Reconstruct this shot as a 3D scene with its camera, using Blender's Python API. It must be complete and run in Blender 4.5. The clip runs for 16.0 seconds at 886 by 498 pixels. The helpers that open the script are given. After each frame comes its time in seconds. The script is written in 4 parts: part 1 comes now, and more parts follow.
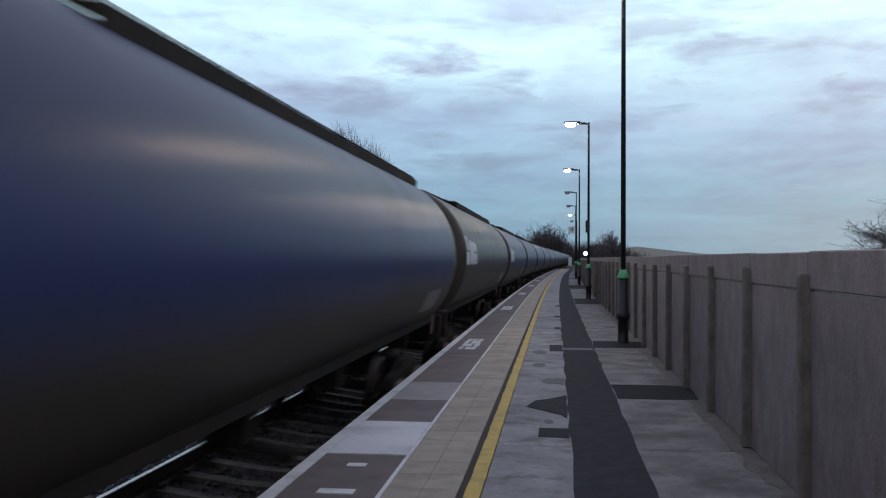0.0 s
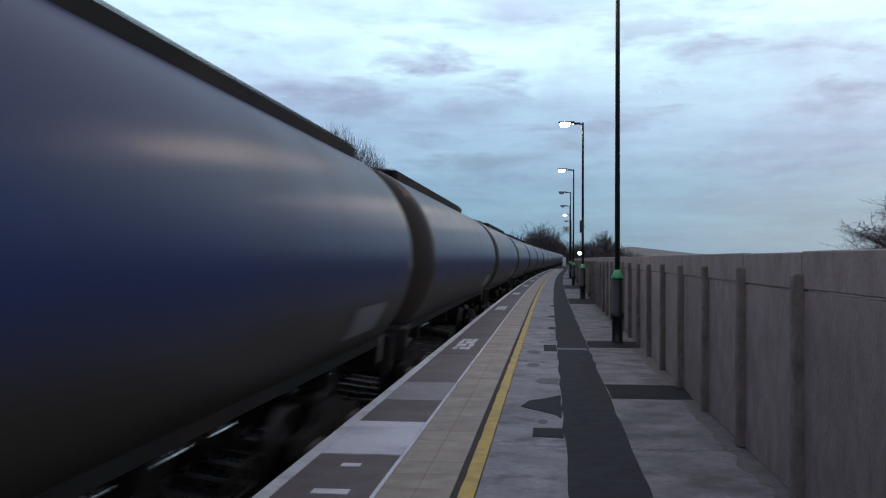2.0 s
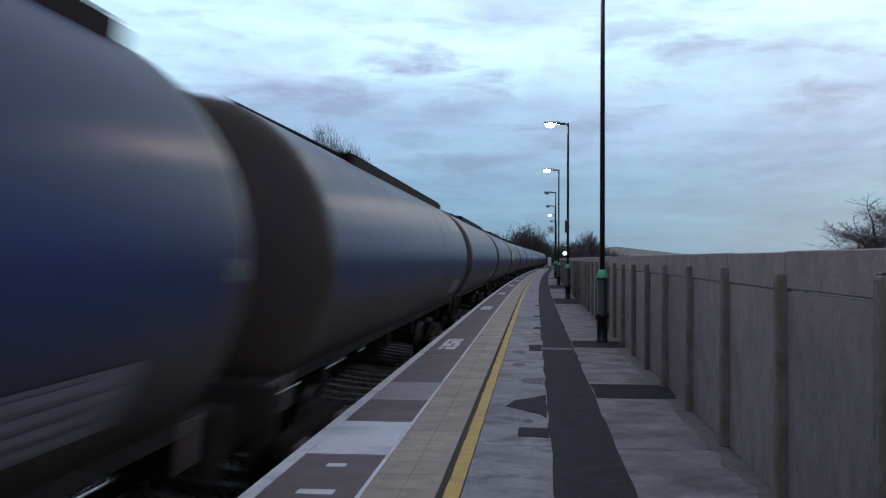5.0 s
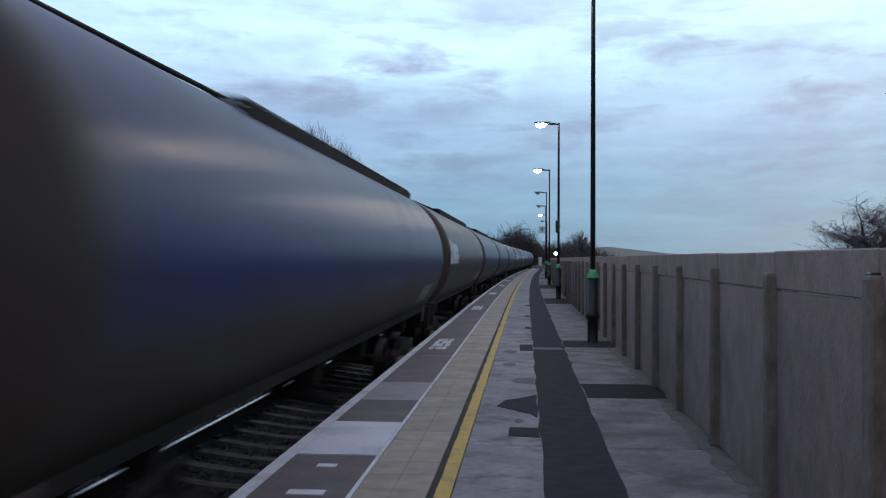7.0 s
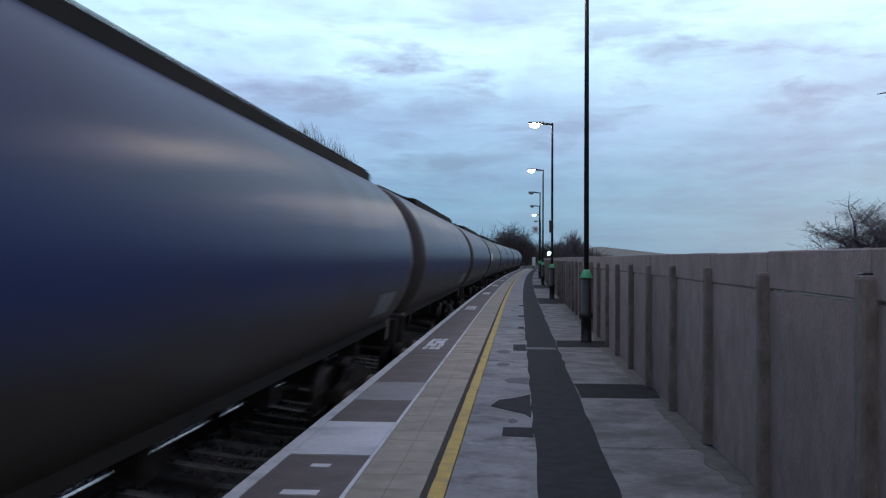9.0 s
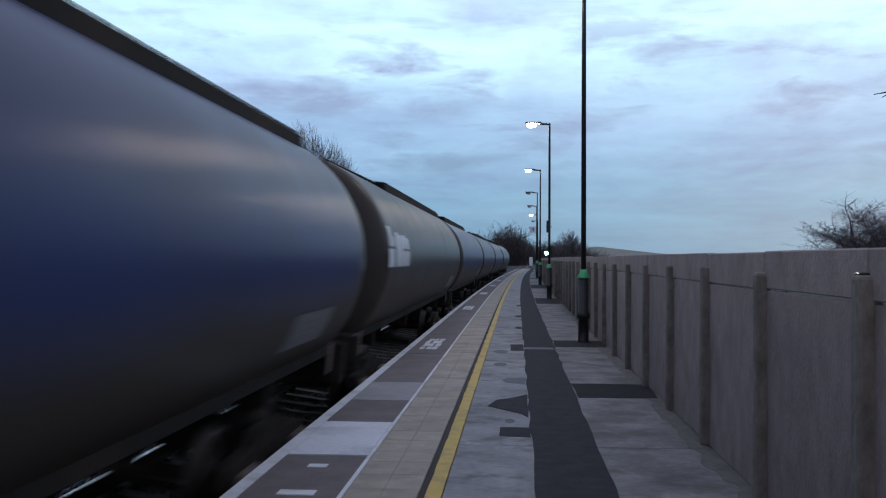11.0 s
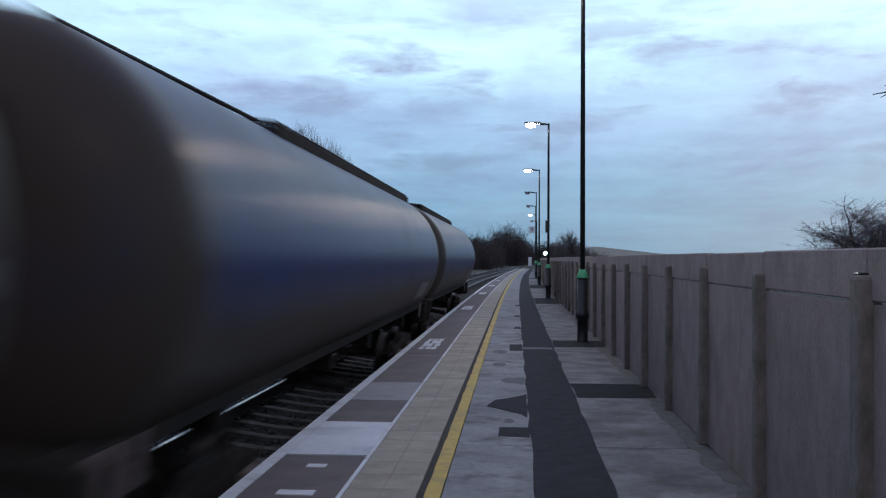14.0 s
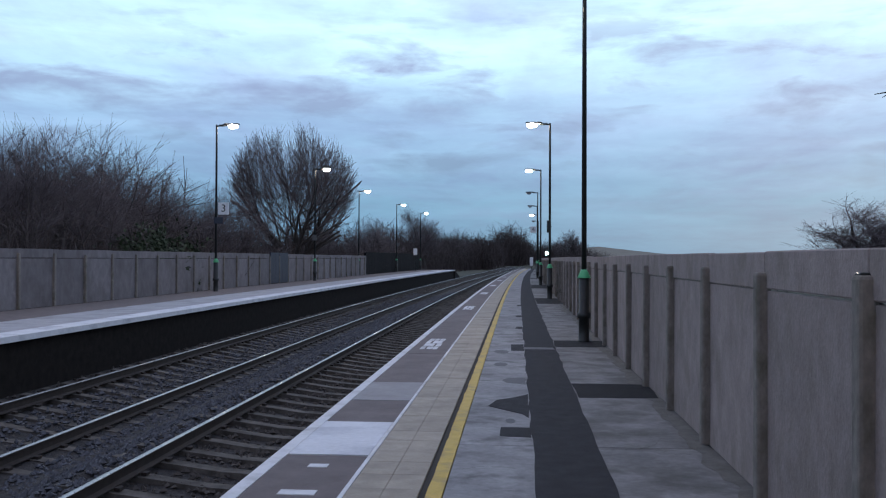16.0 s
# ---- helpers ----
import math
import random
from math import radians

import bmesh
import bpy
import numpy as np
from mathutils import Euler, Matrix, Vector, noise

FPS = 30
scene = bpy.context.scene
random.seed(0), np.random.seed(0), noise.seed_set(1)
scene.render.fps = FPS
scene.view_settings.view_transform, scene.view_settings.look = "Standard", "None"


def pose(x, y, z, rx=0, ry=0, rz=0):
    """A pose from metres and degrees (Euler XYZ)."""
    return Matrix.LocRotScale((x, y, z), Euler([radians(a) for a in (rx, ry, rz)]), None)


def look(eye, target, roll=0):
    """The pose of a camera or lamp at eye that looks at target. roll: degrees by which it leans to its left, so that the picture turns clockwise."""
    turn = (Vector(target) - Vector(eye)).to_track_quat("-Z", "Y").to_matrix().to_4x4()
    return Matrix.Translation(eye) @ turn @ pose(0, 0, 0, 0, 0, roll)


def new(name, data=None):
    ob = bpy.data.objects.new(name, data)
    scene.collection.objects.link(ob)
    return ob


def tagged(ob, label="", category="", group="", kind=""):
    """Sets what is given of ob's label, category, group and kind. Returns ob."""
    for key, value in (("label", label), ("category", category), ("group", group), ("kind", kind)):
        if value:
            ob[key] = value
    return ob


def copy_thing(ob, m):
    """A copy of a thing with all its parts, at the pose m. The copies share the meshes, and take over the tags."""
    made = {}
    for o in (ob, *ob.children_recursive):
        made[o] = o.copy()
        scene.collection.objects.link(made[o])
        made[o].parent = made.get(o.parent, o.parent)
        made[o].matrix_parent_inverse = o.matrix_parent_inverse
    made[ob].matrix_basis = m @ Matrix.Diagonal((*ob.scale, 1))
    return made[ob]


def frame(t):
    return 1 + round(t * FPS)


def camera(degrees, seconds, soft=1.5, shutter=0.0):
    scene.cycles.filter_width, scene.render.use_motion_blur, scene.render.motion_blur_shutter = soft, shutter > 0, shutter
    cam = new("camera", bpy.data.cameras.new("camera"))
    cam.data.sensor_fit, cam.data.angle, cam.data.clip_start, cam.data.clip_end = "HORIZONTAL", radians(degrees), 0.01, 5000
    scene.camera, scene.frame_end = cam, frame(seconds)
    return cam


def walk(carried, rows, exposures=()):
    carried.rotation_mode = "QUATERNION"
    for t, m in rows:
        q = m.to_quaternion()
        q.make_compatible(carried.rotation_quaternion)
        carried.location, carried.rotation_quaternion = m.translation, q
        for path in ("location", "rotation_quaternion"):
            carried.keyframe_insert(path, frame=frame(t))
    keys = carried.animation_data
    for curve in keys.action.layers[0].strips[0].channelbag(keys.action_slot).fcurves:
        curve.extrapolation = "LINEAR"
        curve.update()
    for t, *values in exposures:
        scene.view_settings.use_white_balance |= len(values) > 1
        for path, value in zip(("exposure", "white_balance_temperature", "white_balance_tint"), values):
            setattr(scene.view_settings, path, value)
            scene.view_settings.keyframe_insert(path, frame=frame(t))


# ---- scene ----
# ---------------------------------------------------------------- camera
EYE = (0.0, 0.0, 1.5)
cam = camera(51.1, 16.0, soft=1.2, shutter=0.7)
TURNS = [(0.0, 6.92), (0.5, 6.88), (1.0, 6.85), (1.5, 6.71), (2.0, 6.57), (2.5, 6.50), (3.0, 6.35), (3.5, 6.21),
         (4.0, 6.02), (4.5, 5.85), (5.0, 5.67), (5.5, 5.50), (6.0, 5.34), (6.5, 5.21), (7.0, 5.10), (7.5, 4.96),
         (8.0, 4.85), (8.5, 4.78), (9.0, 4.71), (9.5, 4.65), (10.0, 4.60), (10.5, 4.57), (11.0, 4.54), (11.5, 4.52),
         (12.0, 4.47), (12.5, 4.46), (13.0, 4.47), (13.5, 4.47), (14.0, 4.48), (14.5, 4.51), (15.0, 4.52), (15.5, 4.53),
         (16.0, 4.57)]


def aim(turn, tilt=0.59, roll=0.2):
    a, b = radians(turn), radians(tilt)
    way = Vector((-math.sin(a) * math.cos(b), math.cos(a) * math.cos(b), math.sin(b)))
    return look(EYE, Vector(EYE) + way * 10, roll)


walk(cam, [(t, aim(a)) for t, a in TURNS], exposures=[(0.0, 0.0, 6900, 15), (3.5, 0.0, 6650, 15), (7.0, 0.0, 6450, 15), (12.0, 0.0, 6300, 15), (16.0, 0.0, 6300, 16)])

# ---------------------------------------------------------------- light
SUN_EL, SUN_AZ = radians(12), radians(20)
world = bpy.data.worlds.new("dusk_sky")
scene.world = world
world.use_nodes = True
wn, wl = world.node_tree.nodes, world.node_tree.links
wn.clear()


def wnode(kind, **values):
    n = wn.new(kind)
    for k, v in values.items():
        n.inputs[k].default_value = v
    return n


def wmath(op, a, b=0.0):
    n = wn.new("ShaderNodeMath")
    n.operation = op
    for i, v in enumerate((a, b)):
        if isinstance(v, (int, float)):
            n.inputs[i].default_value = v
        else:
            wl.new(v, n.inputs[i])
    return n.outputs[0]


def wramp(fac, stops):
    n = wn.new("ShaderNodeValToRGB")
    while len(n.color_ramp.elements) < len(stops):
        n.color_ramp.elements.new(0.5)
    for e, (p, c) in zip(n.color_ramp.elements, stops):
        e.position, e.color = p, (*c, 1)
    wl.new(fac, n.inputs[0])
    return n.outputs[0]


def wmix(fac, a, b, blend="MIX"):
    n = wn.new("ShaderNodeMix")
    n.data_type, n.blend_type = "RGBA", blend
    for i, v in ((0, fac), (6, a), (7, b)):
        if isinstance(v, (int, float)):
            n.inputs[i].default_value = v
        elif isinstance(v, tuple):
            n.inputs[i].default_value = (*v, 1)
        else:
            wl.new(v, n.inputs[i])
    return n.outputs[2]


coord = wn.new("ShaderNodeTexCoord").outputs["Generated"]
split = wn.new("ShaderNodeSeparateXYZ")
wl.new(coord, split.inputs[0])
up = wmath("MAXIMUM", split.outputs[2], 0.0)
den = wmath("ADD", up, 0.10)
flat = wn.new("ShaderNodeCombineXYZ")
wl.new(wmath("DIVIDE", split.outputs[0], den), flat.inputs[0])
wl.new(wmath("MULTIPLY", wmath("DIVIDE", split.outputs[1], den), 0.6), flat.inputs[1])
sky = wn.new("ShaderNodeTexSky")
sky.sky_type, sky.sun_disc, sky.sun_elevation, sky.sun_rotation = "NISHITA", False, SUN_EL, SUN_AZ
sky.air_density, sky.dust_density, sky.ozone_density = 1.0, 1.5, 1.5
big = wnode("ShaderNodeTexNoise", Scale=1.15, Detail=7.0, Roughness=0.52, Distortion=0.0)
wl.new(flat.outputs[0], big.inputs["Vector"])
fine = wnode("ShaderNodeTexNoise", Scale=4.2, Detail=6.0, Roughness=0.6, Distortion=0.2)
wl.new(flat.outputs[0], fine.inputs["Vector"])
veil = wramp(up, [(0.0, (0.155, 0.32, 0.45)), (0.06, (0.180, 0.365, 0.51)), (0.14, (0.33, 0.53, 0.73)),
                  (0.24, (0.64, 0.98, 1.10)), (0.42, (0.50, 0.66, 0.90)), (1.0, (0.36, 0.43, 0.61))])
cloud = wramp(up, [(0.0, (0.135, 0.27, 0.385)), (0.10, (0.20, 0.31, 0.49)), (0.26, (0.46, 0.58, 0.84)), (0.42, (0.40, 0.48, 0.66)),
                   (1.0, (0.29, 0.34, 0.45))])
# the light of the evening lies ahead; the sky behind is dimmer
ahead = wramp(wmath("ADD", wmath("MULTIPLY", split.outputs[1], 0.5), 0.5), [(0.1, (0.62, 0.575, 0.60)), (0.85, (1, 1, 1))])
cover = wramp(wmath("ADD", wmath("MULTIPLY", big.outputs["Fac"], 0.65), wmath("MULTIPLY", fine.outputs["Fac"], 0.35)),
              [(0.44, (0, 0, 0)), (0.70, (1, 1, 1))])
# small torn clouds, long and low, thickest between five and fourteen degrees up
torn_at = wn.new("ShaderNodeMapping")
torn_at.inputs["Scale"].default_value = (1.0, 1.0, 3.6)
torn_at.inputs["Location"].default_value = (0.37, 0.0, 0.21)
wl.new(coord, torn_at.inputs["Vector"])
torn = wnode("ShaderNodeTexNoise", Scale=9.0, Detail=6.0, Roughness=0.55, Distortion=0.25)
wl.new(torn_at.outputs[0], torn.inputs["Vector"])
torn_cover = wramp(torn.outputs["Fac"], [(0.50, (0, 0, 0)), (0.67, (1, 1, 1))])
torn_belt = wramp(up, [(0.03, (0.12, 0.12, 0.12)), (0.10, (0.75, 0.75, 0.75)), (0.20, (0.9, 0.9, 0.9)), (0.27, (0.25, 0.25, 0.25)), (0.6, (0.2, 0.2, 0.2))])
torn_colour = wramp(up, [(0.0, (0.125, 0.25, 0.35)), (0.10, (0.185, 0.30, 0.43)), (0.2, (0.30, 0.38, 0.56)), (0.5, (0.24, 0.31, 0.46))])
streak_at = wn.new("ShaderNodeMapping")
streak_at.inputs["Scale"].default_value = (1.0, 1.0, 9.0)
wl.new(coord, streak_at.inputs["Vector"])
wisps = wnode("ShaderNodeTexNoise", Scale=3.2, Detail=5.0, Roughness=0.6, Distortion=0.3)
wl.new(streak_at.outputs[0], wisps.inputs["Vector"])
wisp_light = wramp(wisps.outputs["Fac"], [(0.3, (0.86, 0.87, 0.90)), (0.5, (1, 1, 1)), (0.72, (1.16, 1.12, 1.10))])
layered = wmix(1.0, wmix(cover, veil, cloud), wisp_light, "MULTIPLY")
torn_sky = wmix(wmath("MULTIPLY", torn_cover, torn_belt), layered, torn_colour)
sky_colour = wmix(1.0, torn_sky, ahead, "MULTIPLY")
back = wnode("ShaderNodeBackground", Strength=1.15)
lit = wmix(1.0, sky_colour, wmix(0.002, (0, 0, 0), sky.outputs[0]), "ADD")
wl.new(lit, back.inputs["Color"])
wl.new(back.outputs[0], wn.new("ShaderNodeOutputWorld").inputs[0])

sun = new("sun", bpy.data.lights.new("sun", "SUN"))
sun.data.energy, sun.data.angle, sun.data.color = 0.12, radians(60), (0.95, 0.96, 1.0)
sun.matrix_world = look((0, 0, 50), (-10, -35, 0))

# ---------------------------------------------------------------- materials


def surface(name, a, b, scale=6.0, rough=0.8, metal=0.0, stain=None, stain_scale=0.7, stain_at=(0.5, 0.7), bump=0.3,
            bump_scale=60.0, bump_depth=0.004, vary=0.0, stretch=(1, 1, 1), spec=0.5, mottle=0.35):
    m = bpy.data.materials.new(name)
    m.use_nodes = True
    n, l = m.node_tree.nodes, m.node_tree.links
    p = n["Principled BSDF"]
    p.inputs["Roughness"].default_value, p.inputs["Metallic"].default_value = rough, metal
    p.inputs["Specular IOR Level"].default_value = spec
    tc = n.new("ShaderNodeTexCoord")
    mp = n.new("ShaderNodeMapping")
    mp.inputs["Scale"].default_value = stretch
    info = n.new("ShaderNodeObjectInfo")
    shift = n.new("ShaderNodeVectorMath")
    shift.operation = "SCALE"
    comb = n.new("ShaderNodeCombineXYZ")
    for i in range(3):
        l.new(info.outputs["Random"], comb.inputs[i])
    l.new(comb.outputs[0], shift.inputs[0])
    shift.inputs["Scale"].default_value = 17.0 if vary else 0.0
    add = n.new("ShaderNodeVectorMath")
    l.new(tc.outputs["Object"], mp.inputs["Vector"])
    l.new(mp.outputs[0], add.inputs[0])
    l.new(shift.outputs[0], add.inputs[1])
    v = add.outputs[0]

    def grain(s, detail=5.0):
        t = n.new("ShaderNodeTexNoise")
        t.inputs["Scale"].default_value, t.inputs["Detail"].default_value, t.inputs["Roughness"].default_value = s, detail, 0.62
        l.new(v, t.inputs["Vector"])
        return t.outputs["Fac"]

    def ramp(fac, lo, hi):
        r = n.new("ShaderNodeMapRange")
        r.inputs["From Min"].default_value, r.inputs["From Max"].default_value = lo, hi
        l.new(fac, r.inputs["Value"])
        return r.outputs[0]

    def mix(fac, x, y, blend="MIX"):
        k = n.new("ShaderNodeMix")
        k.data_type, k.blend_type = "RGBA", blend
        for i, q in ((0, fac), (6, x), (7, y)):
            if isinstance(q, tuple):
                k.inputs[i].default_value = (*q, 1)
            elif isinstance(q, float):
                k.inputs[i].default_value = q
            else:
                l.new(q, k.inputs[i])
        return k.outputs[2]

    colour = mix(ramp(grain(scale), 0.3, 0.7), a, b)
    fine = grain(scale * 9, 3.0)
    colour = mix(mottle, colour, mix(ramp(fine, 0.25, 0.75), (0.55, 0.55, 0.55), (1.0, 1.0, 1.0)), "MULTIPLY")
    if stain:
        colour = mix(ramp(grain(stain_scale, 6.0), *stain_at), colour, stain)
    if vary:
        r = n.new("ShaderNodeMapRange")
        r.inputs["To Min"].default_value, r.inputs["To Max"].default_value = 1 - vary, 1 + vary
        l.new(info.outputs["Random"], r.inputs["Value"])
        h = n.new("ShaderNodeHueSaturation")
        l.new(r.outputs[0], h.inputs["Value"])
        l.new(colour, h.inputs["Color"])
        colour = h.outputs[0]
    l.new(colour, p.inputs["Base Color"])
    rr = n.new("ShaderNodeMapRange")
    rr.inputs["To Min"].default_value, rr.inputs["To Max"].default_value = max(rough - 0.12, 0.02), min(rough + 0.12, 1)
    l.new(grain(scale * 2.3, 4.0), rr.inputs["Value"])
    l.new(rr.outputs[0], p.inputs["Roughness"])
    if bump:
        bp = n.new("ShaderNodeBump")
        bp.inputs["Strength"].default_value, bp.inputs["Distance"].default_value = bump, bump_depth
        l.new(grain(bump_scale, 4.0), bp.inputs["Height"])
        l.new(bp.outputs[0], p.inputs["Normal"])
    return m


def glow(name, colour, strength):
    m = bpy.data.materials.new(name)
    m.use_nodes = True
    p = m.node_tree.nodes["Principled BSDF"]
    p.inputs["Base Color"].default_value = (*colour, 1)
    p.inputs["Emission Color"].default_value, p.inputs["Emission Strength"].default_value = (*colour, 1), strength
    return m


def tank_paint(name, body, grime, low, amount):
    """Satin paint on a tank: road dirt thrown up on the underside and rain-washed soot running down from the top."""
    m = bpy.data.materials.new(name)
    m.use_nodes = True
    n, l = m.node_tree.nodes, m.node_tree.links
    p = n["Principled BSDF"]
    tc = n.new("ShaderNodeTexCoord")
    sep = n.new("ShaderNodeSeparateXYZ")
    l.new(tc.outputs["Object"], sep.inputs[0])
    info = n.new("ShaderNodeObjectInfo")
    mp = n.new("ShaderNodeMapping")
    mp.inputs["Scale"].default_value = (0.5, 2.2, 0.45)
    l.new(tc.outputs["Object"], mp.inputs["Vector"])
    comb = n.new("ShaderNodeCombineXYZ")
    mul = n.new("ShaderNodeMath")
    mul.operation = "MULTIPLY"
    mul.inputs[1].default_value = 37.0
    l.new(info.outputs["Random"], mul.inputs[0])
    l.new(mul.outputs[0], comb.inputs[1])
    l.new(comb.outputs[0], mp.inputs["Location"])

    def grain(s, detail, vec=None):
        t = n.new("ShaderNodeTexNoise")
        t.inputs["Scale"].default_value, t.inputs["Detail"].default_value, t.inputs["Roughness"].default_value = s, detail, 0.6
        l.new(vec or mp.outputs[0], t.inputs["Vector"])
        return t.outputs["Fac"]

    def ramp(fac, lo, hi, to0=0.0, to1=1.0):
        r = n.new("ShaderNodeMapRange")
        for k, q in (("From Min", lo), ("From Max", hi), ("To Min", to0), ("To Max", to1)):
            r.inputs[k].default_value = q
        r.interpolation_type = "SMOOTHSTEP"
        l.new(fac, r.inputs["Value"])
        return r.outputs[0]

    def arith(op, a, b):
        k = n.new("ShaderNodeMath")
        k.operation = op
        k.use_clamp = True
        for i, q in enumerate((a, b)):
            if isinstance(q, float):
                k.inputs[i].default_value = q
            else:
                l.new(q, k.inputs[i])
        return k.outputs[0]

    def mix(fac, x, y):
        k = n.new("ShaderNodeMix")
        k.data_type = "RGBA"
        for i, q in ((0, fac), (6, x), (7, y)):
            if isinstance(q, tuple):
                k.inputs[i].default_value = (*q, 1)
            elif isinstance(q, float):
                k.inputs[i].default_value = q
            else:
                l.new(q, k.inputs[i])
        return k.outputs[2]

    streak = grain(1.6, 6.0)
    blotch = grain(0.5, 4.0, tc.outputs["Object"])
    top = ramp(sep.outputs[2], 2.55, 3.35)
    dirt = arith("MULTIPLY", arith("ADD", arith("MULTIPLY", top, 0.75), ramp(streak, 0.45, 0.8, 0.0, 0.5)), amount)
    colour = mix(dirt, body, grime)
    under = arith("ADD", ramp(sep.outputs[2], 2.45, 1.75), arith("MULTIPLY", ramp(blotch, 0.4, 0.7), 0.18))
    colour = mix(under, colour, low)
    # ends carry the heaviest spray
    far = n.new("ShaderNodeMath")
    far.operation = "ABSOLUTE"
    l.new(sep.outputs[1], far.inputs[0])
    e2 = n.new("ShaderNodeMapRange")
    e2.inputs["From Min"].default_value, e2.inputs["From Max"].default_value = 7.55, 8.15
    l.new(far.outputs[0], e2.inputs["Value"])
    e3 = n.new("ShaderNodeMath")
    e3.operation = "MULTIPLY"
    e3.use_clamp = True
    l.new(e2.outputs[0], e3.inputs[0])
    l.new(ramp(streak, 0.2, 0.6, 0.6, 1.0), e3.inputs[1])
    colour = mix(e3.outputs[0], colour, (0.064, 0.051, 0.042))
    l.new(colour, p.inputs["Base Color"])
    l.new(ramp(arith("ADD", dirt, under), 0.0, 1.0, 0.30, 0.44), p.inputs["Roughness"])
    p.inputs["IOR"].default_value = 1.14
    p.inputs["Specular IOR Level"].default_value = 0.5
    bp = n.new("ShaderNodeBump")
    bp.inputs["Strength"].default_value, bp.inputs["Distance"].default_value = 0.10, 0.005
    l.new(grain(3.0, 3.0, tc.outputs["Object"]), bp.inputs["Height"])
    l.new(bp.outputs[0], p.inputs["Normal"])
    return m


M = {}
M["tank_blue"] = tank_paint("tank_blue", (0.036, 0.050, 0.128), (0.068, 0.060, 0.058), (0.058, 0.047, 0.038), 0.45)
M["tank_grey"] = tank_paint("tank_grey", (0.056, 0.056, 0.062), (0.082, 0.071, 0.064), (0.058, 0.047, 0.039), 0.7)
M["frame"] = surface("wagon_frame", (0.025, 0.021, 0.018), (0.048, 0.039, 0.033), 4, 0.9, stain=(0.06, 0.04, 0.028), spec=0.15)
M["solebar"] = surface("solebar_steel", (0.022, 0.02, 0.018), (0.04, 0.035, 0.031), 3, 0.95, stain=(0.05, 0.035, 0.025), spec=0.12)
M["wheel"] = surface("wheel_steel", (0.04, 0.03, 0.025), (0.09, 0.06, 0.045), 8, 0.55, 0.6)
M["axlebox"] = surface("axlebox_paint", (0.30, 0.24, 0.22), (0.38, 0.30, 0.27), 9, 0.6, stain=(0.12, 0.07, 0.05), stain_scale=6)
M["mark"] = surface("white_marking", (0.62, 0.62, 0.64), (0.74, 0.74, 0.76), 5, 0.5, stain=(0.35, 0.34, 0.33), stain_scale=3, bump=0)
M["label"] = surface("solebar_plate", (0.15, 0.105, 0.095), (0.24, 0.17, 0.155), 8, 0.6, stain=(0.06, 0.045, 0.038), stain_scale=9, bump=0)
M["data"] = surface("grimy_data", (0.13, 0.13, 0.14), (0.23, 0.23, 0.24), 5, 0.5, stain=(0.07, 0.065, 0.06), stain_scale=3, bump=0)
M["plate"] = surface("grimy_plate", (0.10, 0.10, 0.11), (0.16, 0.16, 0.17), 6, 0.45, bump=0)
M["concrete"] = surface("wall_concrete", (0.275, 0.225, 0.212), (0.385, 0.318, 0.30), 6.0, 0.92, stain=(0.20, 0.168, 0.148),
                        stain_scale=3.2, stain_at=(0.50, 0.74), bump=1.0, bump_scale=42, bump_depth=0.006, vary=0.10, stretch=(1, 1, 0.65), mottle=0.6)
# the far wall's concrete is darker and greyer than the near wall's
M["far_concrete"] = surface("far_wall_concrete", (0.165, 0.148, 0.155), (0.25, 0.225, 0.232), 5.0, 0.93, stain=(0.12, 0.105, 0.105),
                      stain_scale=1.6, stain_at=(0.48, 0.72), bump=0.9, bump_scale=38, vary=0.16, stretch=(1, 1, 0.7), mottle=0.5)
M["far_slab"] = surface("pale_far_slabs", (0.36, 0.36, 0.38), (0.50, 0.50, 0.52), 2.0, 0.85, stain=(0.27, 0.265, 0.27), stain_scale=1.2, mottle=0.5)
M["post"] = surface("post_concrete", (0.19, 0.168, 0.15), (0.30, 0.27, 0.245), 3.0, 0.92, stain=(0.10, 0.095, 0.07),
                    stain_scale=5.0, bump=0.9, bump_scale=40, vary=0.12, stretch=(1, 1, 0.6), mottle=0.8)
M["slab"] = surface("platform_concrete", (0.24, 0.238, 0.24), (0.40, 0.395, 0.40), 1.6, 0.85, stain=(0.13, 0.127, 0.127),
                    stain_scale=2.3, stain_at=(0.50, 0.66), bump=0.7, bump_scale=60, vary=0.06, mottle=0.7)
M["slab_worn"] = surface("stained_platform_concrete", (0.185, 0.18, 0.178), (0.34, 0.332, 0.33), 1.8, 0.88, stain=(0.11, 0.105, 0.10),
                         stain_scale=1.9, stain_at=(0.45, 0.64), bump=0.8, bump_scale=55, vary=0.06, mottle=0.75)
M["asphalt"] = surface("asphalt_trench", (0.028, 0.028, 0.032), (0.046, 0.046, 0.051), 5, 0.95, bump=0.8, bump_scale=120, spec=0.2)
M["asphalt_dark"] = surface("asphalt_patch", (0.018, 0.018, 0.021), (0.030, 0.030, 0.034), 5, 0.95, bump=0.8, bump_scale=120, spec=0.2)
M["patch_grey"] = surface("repair_mortar", (0.13, 0.13, 0.135), (0.18, 0.18, 0.185), 5, 0.9)
M["infill"] = surface("edge_asphalt", (0.15, 0.124, 0.12), (0.21, 0.177, 0.17), 3, 0.9, bump=0.7, bump_scale=110, vary=0.06)
M["infill_pale"] = surface("edge_concrete", (0.30, 0.285, 0.285), (0.37, 0.36, 0.36), 3, 0.85, vary=0.05)
M["white_slab"] = surface("white_painted_concrete", (0.70, 0.71, 0.74), (0.80, 0.81, 0.84), 2, 0.7, stain=(0.45, 0.46, 0.5), stain_scale=1.4)
